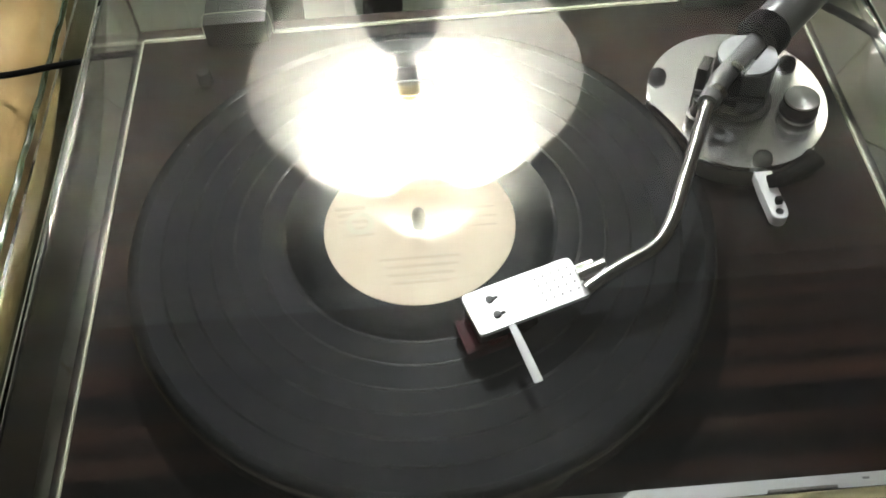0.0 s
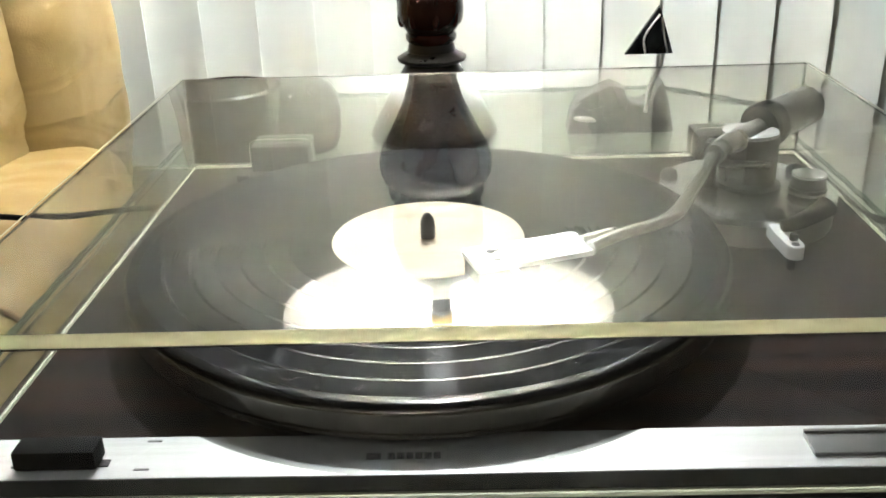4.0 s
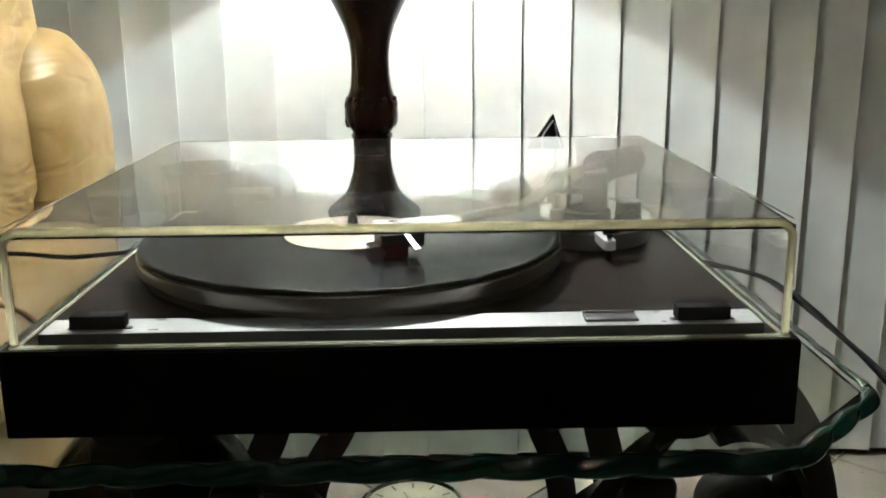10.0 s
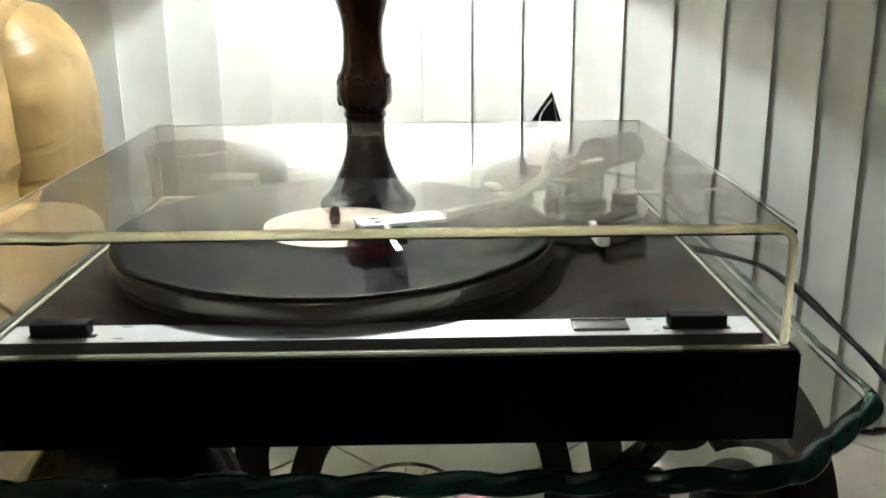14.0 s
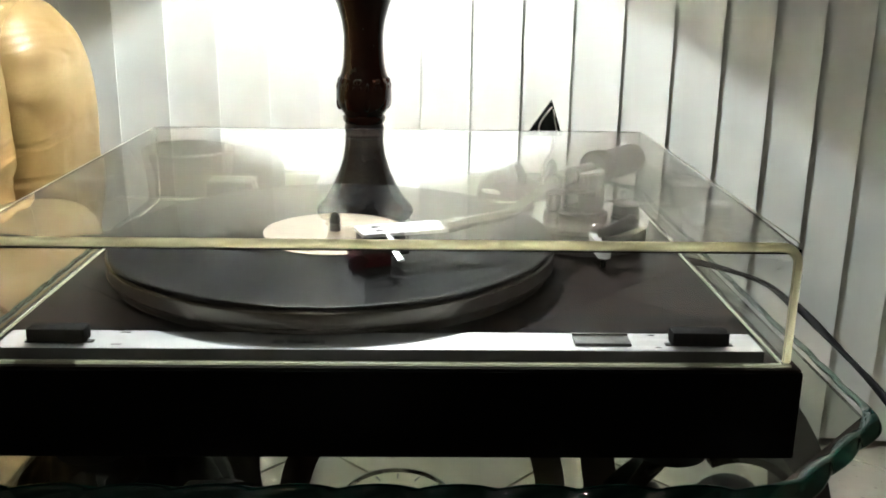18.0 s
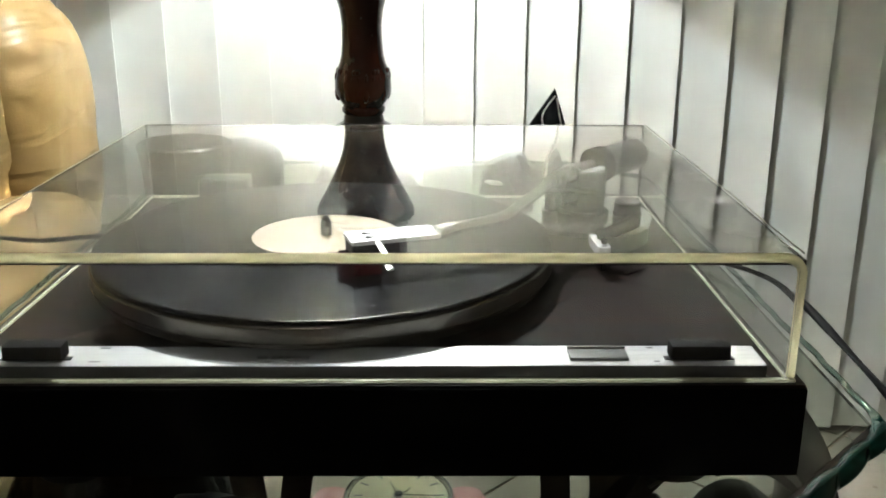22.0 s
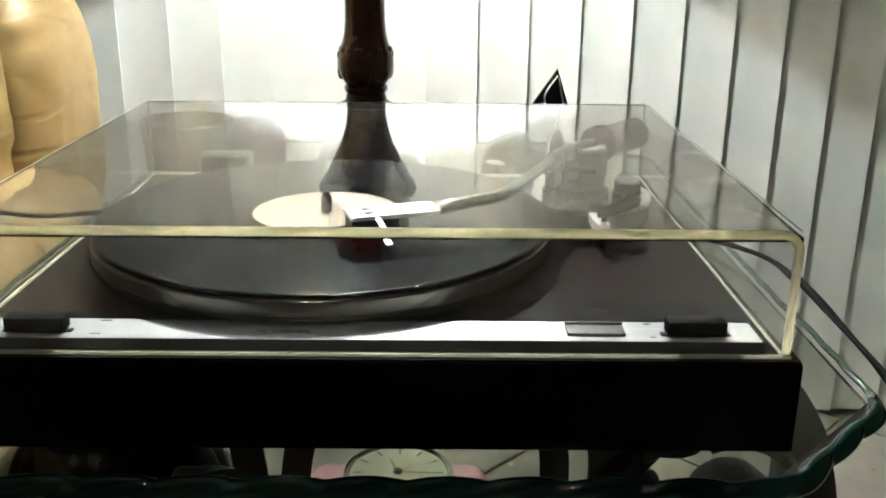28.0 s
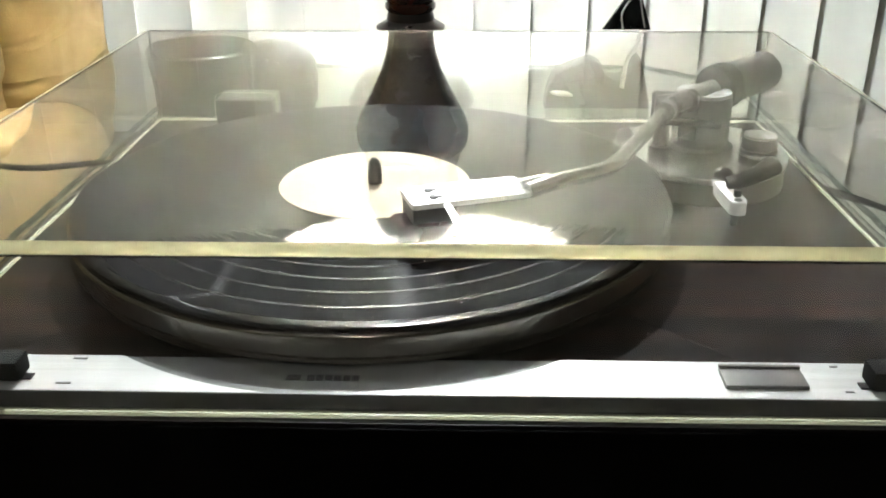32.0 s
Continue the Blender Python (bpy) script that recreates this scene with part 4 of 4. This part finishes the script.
for k in range(8):                           # shallow acanthus relief round the knop
    a = 2 * math.pi * (k + 0.25) / 8
    bm = B()
    for dz, da, w, h, r in ((0.055, 0.0, 0.0048, 0.011, 0.0288), (0.062, 0.2, 0.0036, 0.0062, 0.0296), (0.062, -0.2, 0.0036, 0.0062, 0.0296), (0.071, 0.27, 0.0035, 0.0048, 0.0293), (0.071, -0.27, 0.0035, 0.0048, 0.0293), (0.079, 0.33, 0.0036, 0.0042, 0.0288), (0.079, -0.33, 0.0036, 0.0042, 0.0288), (0.072, 0.0, 0.0024, 0.006, 0.031)):
        made = bmesh.ops.create_icosphere(bm, subdivisions=2, radius=1.0)["verts"]
        for v in made:
            v.co = Vector((v.co.x * w + LX + r * math.cos(a + da), v.co.y * w + LY + r * math.sin(a + da), v.co.z * h + dz + 0.25 * v.co.x * w))
    part("carved_leaf", bm, lamp_wood, column, "carved mahogany leaf")
bm = B()
ringpath = [Vector((LX + 0.046 * math.cos(2 * math.pi * k / 120), LY + 0.046 * math.sin(2 * math.pi * k / 120), 0.267)) for k in range(120)]
sweep(bm, ringpath, (0.006, 0.0042), 8, twist=40, closed=True)
part("twisted_ring", bm, pewter, lamp, "twisted pewter ring")
part("cap", lathe(B(), LX, LY, [(0.044, 0.262), (0.046, 0.275), (0.05, 0.3), (0.05, 0.34), (0.045, 0.375), (0.041, 0.39), (0.034, 0.405), (0.02, 0.416), (0.0125, 0.419)], 48), lamp_dark, lamp)
part("stem", lathe(B(), LX, LY, [(0.0125, 0.419), (0.0135, 0.421), (0.0112, 0.427), (0.0105, 0.46), (0.0118, 0.468), (0.0118, 0.4725)], 40), pewter, lamp, "pale metal stem")
bm = B()
for s in (-1, 1):
    sweep(bm, spline([(LX, LY, 0.474), (LX + s * 0.02, LY, 0.475), (LX + s * 0.029, LY, 0.48), (LX + s * 0.031, LY, 0.492)], 6), (0.0022, 0.0022), 8)
    sweep(bm, spline([(LX + s * 0.031, LY, 0.49), (LX + s * 0.05, LY, 0.53), (LX + s * 0.055, LY, 0.59), (LX + s * 0.03, LY, 0.655), (LX, LY, 0.672)], 8), (0.0013, 0.0013), 8)
part("harp", bm, bronze, lamp, "dark bronze harp")
part("socket", lathe(B(), LX, LY, [(0.0105, 0.472), (0.0125, 0.476), (0.0135, 0.484), (0.0125, 0.494), (0.0105, 0.496)], 32), brass, lamp, "brass bulb socket")
bulb = part("bulb", lathe(B(), LX, LY, [(0.0105, 0.496), (0.013, 0.52), (0.0145, 0.55), (0.0145, 0.585), (0.0125, 0.594)], 24), bulb_neck, lamp, "softly glowing lower bulb")
part("bulb_tip", lathe(B(), LX, LY, [(0.0125, 0.594), (0.0135, 0.6), (0.013, 0.609), (0.009, 0.618), (0, 0.621)], 24), bulb_glow, bulb, "glaring bulb tip")
SX = LX + 0.008                             # the shade sits a little askew
bm = B()
lathe(bm, SX, LY, [(0.19, 0.457), (0.055, 0.703)], 96, close=False)
shade = part("shade", bm, shade_fabric, lamp, "cream fabric cone shade")
for z, r in ((0.458, 0.1903), (0.702, 0.0557)):
    path = [Vector((SX + r * math.cos(2 * math.pi * k / 72), LY + r * math.sin(2 * math.pi * k / 72), z)) for k in range(72)]
    part("trim", sweep(B(), path, (0.002, 0.004), 8, closed=True), shade_fabric, shade)
bm = B()
for k in range(3):
    a = radians(30 + 120 * k)
    sweep(bm, [Vector((LX, LY, 0.673)), Vector((SX + 0.055 * math.cos(a), LY + 0.055 * math.sin(a), 0.7))], (0.0015, 0.0015), 8)
part("spider", bm, brass, shade)

# ---- ornaments on the table ----
cup = thing("dark_pot", (-0.243, 0.59, GLASS), "low dark ceramic pot with a rim on the glass table", "pot")
part("pot_body", lathe(B(), -0.243, 0.59, [(0, GLASS), (0.043, GLASS), (0.047, -0.064), (0.049, -0.02), (0.052, 0.0), (0.053, 0.006), (0.0505, 0.008), (0.046, 0.0), (0.044, -0.05), (0, -0.058)], 48), smoked, cup)
jar = thing("dark_dome", (-0.186, 0.655, GLASS), "small dark rounded pot with a domed lid behind the rimmed pot", "pot")
part("dome_body", lathe(B(), -0.186, 0.655, [(0, GLASS), (0.036, GLASS), (0.041, -0.06), (0.042, -0.035), (0.04, -0.028)], 40), smoked, jar)
part("dome_lid", lathe(B(), -0.186, 0.655, [(0.0415, -0.028), (0.0405, -0.02), (0.034, -0.009), (0.021, -0.002), (0, 0.0)], 40), lamp_dark, jar, "dark domed lid")
boat = thing("sailboat_ornament", (0.15, 0.69, GLASS), "small dark glass sailboat ornament with silver edges and added white highlights", "ornament")
hull = [(0.0, 0.0), (0.108, 0.0), (0.102, 0.03), (0.095, 0.052), (0.088, 0.044)]
hull += [(0.0725 + 0.016 * math.cos(radians(a)), 0.045 + 0.0155 * math.sin(radians(a))) for a in range(-10, -181, -17)]
hull += [(0.045, 0.05), (0.024, 0.042), (0.009, 0.034), (0.003, 0.018)]
bm = B()
sides = [[bm.verts.new((0.088 + x, y, GLASS + z)) for x, z in hull] for y in (0.672, 0.702)]
bm.faces.new(sides[0]), bm.faces.new(sides[1])
for k in range(len(hull)):
    q = (k + 1) % len(hull)
    bm.faces.new((sides[0][k], sides[0][q], sides[1][q], sides[1][k]))
part("hull", bm, sail_foil, boat, "dark glass hull with a scooped deck")
tri_pts = [(0.1745, 0.0595), (0.1425, 0.0125), (0.19, 0.0125)]
bm = B()
front = [bm.verts.new((x, 0.668, z)) for x, z in tri_pts]
back = [bm.verts.new((x, 0.673, z)) for x, z in tri_pts]
bm.faces.new(front), bm.faces.new(back)
for k in range(3):
    bm.faces.new((front[k], front[(k + 1) % 3], back[(k + 1) % 3], back[k]))
part("sail", bm, sail_foil, boat, "dark triangular glass sail")
# white metal strokes stand in for reflections along the dark sail
bm = B()
p = [Vector((x, 0.6665, z)) for x, z in tri_pts]
sweep(bm, spline([p[0] + Vector((0.0005, 0, -0.008)), p[0].lerp(p[1], 0.45) + Vector((0.004, 0, -0.002)), p[0].lerp(p[1], 0.6) + Vector((0.005, 0, -0.005)), p[0].lerp(p[1], 0.68) + Vector((0.0095, 0, -0.014))], 6), (0.0011, 0.0011), 8)
sweep(bm, spline([p[0] + Vector((0.002, 0, -0.011)), p[0].lerp(p[2], 0.6) + Vector((-0.004, 0, 0)), p[2] + Vector((-0.006, 0, 0.002))], 6), (0.0009, 0.0009), 8)
part("sail_edge_glints", bm, white_metal, boat, "silver edging streaks shaped as the sail's highlights")
# mast coloured white to imitate glints in a clear stem
part("mast", sweep(B(), spline([(0.18, 0.669, 0.0125), (0.178, 0.669, -0.006), (0.169, 0.669, -0.022), (0.166, 0.669, -0.05)], 6), (0.0032, 0.0022), 10), white_metal, boat, "curved mast, white for the glints of clear glass")
# added white sliver models a highlight on the dark hull
part("prow_glint", sweep(B(), spline([(0.093, 0.67, -0.055), (0.1, 0.67, -0.056), (0.11, 0.67, -0.057), (0.116, 0.67, -0.059)], 5), lambda f: (0.001 + 0.003 * math.sin(math.pi * f), 0.001 + 0.002 * math.sin(math.pi * f)), 8), white_metal, boat, "white sliver added as the hull's highlight")

# ---- cords ----
single("power_cord", sweep(B(), spline([(0.21, 0.5, GLASS + 0.004), (0.27, 0.445, GLASS + 0.005), (0.305, 0.39, -0.0625), (0.3255, 0.33, -0.0575), (0.33, 0.27, -0.0585), (0.331, 0.18, -0.0635), (0.3315, 0.12, -0.0685), (0.336, 0.06, -0.084), (0.352, 0.01, -0.14), (0.372, -0.01, -0.33), (0.385, 0.03, FLOOR + 0.005), (0.46, 0.2, FLOOR + 0.005), (0.6, 0.3, FLOOR + 0.005)], 14), lambda f: (0.0034, 0.0021), 12, twist=3.0), cable, "flat black cord hanging along the table edge", "cord")
single("signal_cord", sweep(B(), spline([(-0.15, 0.4, -0.04), (-0.2, 0.415, -0.045), (-0.278, 0.415, -0.046), (-0.3375, 0.41, -0.049), (-0.384, 0.41, -0.045), (-0.45, 0.405, -0.042), (-0.56, 0.39, -0.042), (-0.68, 0.35, -0.12), (-0.74, 0.3, -0.16)], 10), (0.0024, 0.0024), 10), cable, "thin black signal cord running over the chair arm", "cord")

# ---- armchair ----
chair = thing("leather_armchair", (-0.75, 0.45, FLOOR), "overstuffed tan leather recliner beside the glass table", "armchair")
part("armrest", cushion(B(), (-0.49, 0.2, -0.11), (0.162, 0.52, 0.064), 0.6, 3, 0.0045, 110, 60), leather, chair, "padded tan leather arm")
# panel below the arm: its dark colour stands in for shade
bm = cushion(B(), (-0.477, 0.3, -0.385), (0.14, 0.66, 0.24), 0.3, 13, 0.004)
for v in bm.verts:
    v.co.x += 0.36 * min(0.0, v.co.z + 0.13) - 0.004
part("arm_side", bm, side_shade, chair, "side panel coloured dark olive for shade, sloping in below the arm")
for y0, bend in ((0.1, 0.035), (0.24, 0.06)):
    welt = []
    for k in range(15):
        a = radians(12 + 8 * k)
        cu, sv = math.cos(a), math.sin(a)
        welt.append(Vector((-0.49 + 0.164 * math.copysign(abs(cu) ** 0.6, cu), y0 + bend * cu, -0.11 + 0.0655 * sv ** 0.6)))
    part("arm_seam", sweep(B(), welt, (0.0028, 0.0028), 8), stitch, chair, "stitched leather welt over the arm")
seam_line = []
back = part("backrest", cushion(B(), (-0.768, 0.61, 0.06), (0.312, 0.18, 0.245), 0.42, 7, 0.01, 140, 96, 129, seam_line), leather, chair, "creased leather back cushion")
part("back_seam", sweep(B(), seam_line, (0.0022, 0.0022), 8), stitch, back, "stitched seam")
part("back_wing", cushion(B(), (-0.514, 0.74, -0.02), (0.102, 0.12, 0.19), 0.6, 11, 0.005, 90, 64), leather, chair, "padded side of the back")
part("seat", cushion(B(), (-0.95, 0.1, -0.3), (0.3, 0.45, 0.14), 0.4, 5), leather, chair)
part("armrest", cushion(B(), (-1.4, 0.16, -0.33), (0.155, 0.52, 0.275), 0.38, 9), leather, chair, "padded tan leather arm")
part("chair_base", box(B(), -1.5, -0.68, -0.25, 0.75, FLOOR, -0.45, 0.02), leather, chair)

# ---- below the table ----
UX, UY = -0.211, 0.21


def melon(bm, cx, cy, profile, ribs, depth, n=96):
    """A turned body pinched by upright ribs."""
    lathe(bm, cx, cy, profile, n, close=False)
    for v in bm.verts:
        d = Vector((v.co.x - cx, v.co.y - cy, 0))
        a = math.atan2(d.y, d.x)
        d *= 1 - depth * (1 - abs(math.sin(ribs * a / 2)) ** 0.6)
        v.co = Vector((cx + d.x, cy + d.y, v.co.z))
    return bm


pot = thing("ribbed_urn", (UX, UY, FLOOR), "glossy dark brown ribbed urn on the floor", "urn")
prof = [(0, FLOOR), (0.05, FLOOR), (0.052, -0.575), (0.046, -0.55), (0.052, -0.5), (0.066, -0.42), (0.08, -0.33)]
prof += [(0.088 * math.cos(b) ** 0.75, -0.235 + 0.1 * math.sin(b)) for b in (math.pi / 2 * k / 14 for k in range(-4, 14))]
prof += [(0.012, -0.135), (0, -0.134)]
part("urn_body", melon(B(), UX, UY, prof, 12, 0.045), brown_glaze, pot)
small = thing("round_jar", (-0.168, 0.1, FLOOR), "small dark glazed ribbed jar before the urn", "jar")
prof = [(0, FLOOR), (0.022, FLOOR), (0.024, -0.57), (0.02, -0.5), (0.026, -0.32)]
prof += [(0.032 * math.cos(b) ** 0.75, -0.205 + 0.05 * math.sin(b)) for b in (math.pi / 2 * k / 12 for k in range(-9, 12))]
prof += [(0.004, -0.1552), (0, -0.155)]
part("jar_body", melon(B(), -0.168, 0.1, prof, 8, 0.03), brown_glaze, small)
KX, KY, KZ = -0.004, 0.434, -0.357
carton = thing("pink_box", (KX, KY, FLOOR), "pink and white patterned gift box on the floor", "box")
part("carton", box(B(), KX - 0.09, KX + 0.09, 0.385, 0.465, FLOOR, KZ, 0.002), pink_card, carton)
part("front_panel", box(B(), KX - 0.058, KX + 0.058, 0.381, 0.385, FLOOR + 0.01, KZ - 0.012), white_card, carton, "white front panel")
part("ribbon", box(B(), KX - 0.035, KX + 0.03, 0.377, 0.381, FLOOR + 0.01, KZ - 0.02), black_plastic, carton, "dark band")
clock = thing("round_clock", (KX, KY, KZ), "round bright-rimmed clock with a cream dial lying on the box", "clock")
part("case", lathe(B(), KX, KY, [(0, KZ), (0.05, KZ), (0.057, KZ + 0.008), (0.059, KZ + 0.016), (0.057, KZ + 0.02), (0.054, KZ + 0.021), (0.0525, KZ + 0.017), (0, KZ + 0.0165)], 56), chrome, clock, "bright metal case")
part("dial", lathe(B(), KX, KY, [(0.052, KZ + 0.0172), (0, KZ + 0.0172)], 56, close=False), dial_paper, clock, "cream dial")
for k in range(12):
    a = math.pi * k / 6
    c = Vector((KX + 0.043 * math.cos(a), KY + 0.043 * math.sin(a), KZ + 0.0176))
    d = Vector((math.cos(a), math.sin(a), 0)) * 0.005
    part("hour_mark", sweep(B(), [c - d, c + d], (0.0012, 0.0004), 6), panel_ink, clock)
for a, length, w in ((1.95, 0.027, 0.0024), (0.75, 0.017, 0.0026), (-0.08, 0.042, 0.0008)):
    d = Vector((math.cos(a), math.sin(a), 0))
    c = Vector((KX, KY, KZ + 0.019))
    hand = part("pointer", sweep(B(), [c - d * 0.006, c + d * length], lambda f: (w * (1.25 - f), 0.0004), 6), panel_ink, clock, "dark clock pointer")
    part("inlay", sweep(B(), [c + Vector((0, 0, 0.0006)), c + d * length * 0.85 + Vector((0, 0, 0.0006))], lambda f: (0.45 * w * (1.25 - f), 0.0003), 6), dial_paper, hand)
part("hub", lathe(B(), KX, KY, [(0.004, KZ + 0.0172), (0.004, KZ + 0.0208), (0, KZ + 0.0208)], 16), dark_metal, clock)
part("crown", lathe(B(), KX + 0.066, KY - 0.015, [(0.0045, KZ), (0.0045, KZ + 0.016), (0, KZ + 0.017)], 16), brass, clock)
for s2 in (-1, 1):
    part("strap", sweep(B(), spline([(KX + s2 * 0.057, KY - 0.006, KZ + 0.012), (KX + s2 * 0.07, KY - 0.004, KZ + 0.014), (KX + s2 * 0.086, KY - 0.002, KZ + 0.01), (KX + s2 * 0.097, KY, KZ - 0.004)], 6), (0.021, 0.0035), 12, square=True), pink_card, clock, "pink leather strap of the clock")
basket = thing("woven_basket", (0.0, 0.4, FLOOR), "coiled pale straw basket round the gift box", "basket")
for j in range(6):
    rx, ry = 0.132 + 0.004 * j, 0.115 + 0.004 * j
    ringp = [Vector((0.0 + rx * math.cos(2 * math.pi * k / 90), 0.43 + ry * math.sin(2 * math.pi * k / 90), FLOOR + 0.013 + 0.024 * j)) for k in range(90)]
    part("coil", sweep(B(), ringp, (0.0135, 0.0105), 8, twist=16, closed=True), wicker, basket)

# ---- ceiling lights behind the viewer ----


def ceiling_lamp(bx, by, count, gap, fat, label):
    """A metal bar under the ceiling with a row of candle bulbs."""
    fix = thing("ceiling_light", (bx, by, CEIL), label, "ceiling light", group="ceiling lights")
    part("canopy", lathe(B(), bx, by, [(0, CEIL), (0.07, CEIL), (0.066, CEIL - 0.018), (0.02, CEIL - 0.03), (0.012, CEIL - 0.08), (0, CEIL - 0.08)], 36), brass, fix)
    span = gap * (count - 1) / 2 + 0.03
    part("bar", box(B(), bx - span, bx + span, by - 0.012, by + 0.012, CEIL - 0.098, CEIL - 0.078, 0.004), brass, fix)
    for k in range(count):
        x = bx + gap * (k - (count - 1) / 2)
        cup = part("holder", lathe(B(), x, by, [(0.01, CEIL - 0.098), (0.0135, CEIL - 0.112), (0.0065, CEIL - 0.114)], 20), brass, fix)
        part("bulb", lathe(B(), x, by, [(0.006, CEIL - 0.113), (0.0095 * fat, CEIL - 0.13), (0.0105 * fat, CEIL - 0.147), (0.007 * fat, CEIL - 0.167), (0, CEIL - 0.179)], 16), ceiling_glow, cup, "glowing bulb")


ceiling_lamp(-0.2, -1.35, 2, 0.24, 1.6, "short brass ceiling fixture with two lit bulbs")
ceiling_lamp(-1.5, -1.4, 4, 0.14, 0.36, "long brass ceiling bar with four lit bulbs")

# ---- floor tiles, laid on the diagonal ----
TS, GAP = 0.33, 0.006
tile_bm = B()
box(tile_bm, -TS / 2 + GAP / 2, TS / 2 - GAP / 2, -TS / 2 + GAP / 2, TS / 2 - GAP / 2, -0.006, 0.0)
tile_me = finish(tile_bm, tile, "tile")


def clip_to_room(poly):
    """Cut a convex outline along the four walls."""
    for k, lim, sgn in ((0, X0 + 0.004, 1), (0, X1 - 0.004, -1), (1, Y0 + 0.004, 1), (1, Y1 - 0.004, -1)):
        cut = []
        for p, q in zip(poly, poly[1:] + poly[:1]):
            dp, dq = sgn * (p[k] - lim), sgn * (q[k] - lim)
            if dp >= 0:
                cut.append(p)
            if dp * dq < 0:
                f = dp / (dp - dq)
                cut.append((p[0] + (q[0] - p[0]) * f, p[1] + (q[1] - p[1]) * f))
        poly = cut
    return poly


D = (TS - GAP) * math.sqrt(0.5)
for i in range(-16, 17):
    for j in range(-16, 17):
        u, v = i * TS + 0.06, j * TS + 0.1
        x, y = (u - v) * math.sqrt(0.5) + 0.1, (u + v) * math.sqrt(0.5) - 0.9
        if X0 + D < x < X1 - D and Y0 + D < y < Y1 - D:
            ob = new("tile", tile_me)
            ob.parent = floor
            ob.location = (x, y, 0.0)
            ob.rotation_euler = (0, 0, radians(45))
        elif X0 - D < x < X1 + D and Y0 - D < y < Y1 + D:
            shape = clip_to_room([(x - D, y), (x, y - D), (x + D, y), (x, y + D)])
            if len(shape) > 2 and max(p[0] for p in shape) - min(p[0] for p in shape) > 0.02:
                ob = new("tile", finish(prism(B(), shape, -0.006, 0.0), tile, "tile"))
                ob.parent = floor
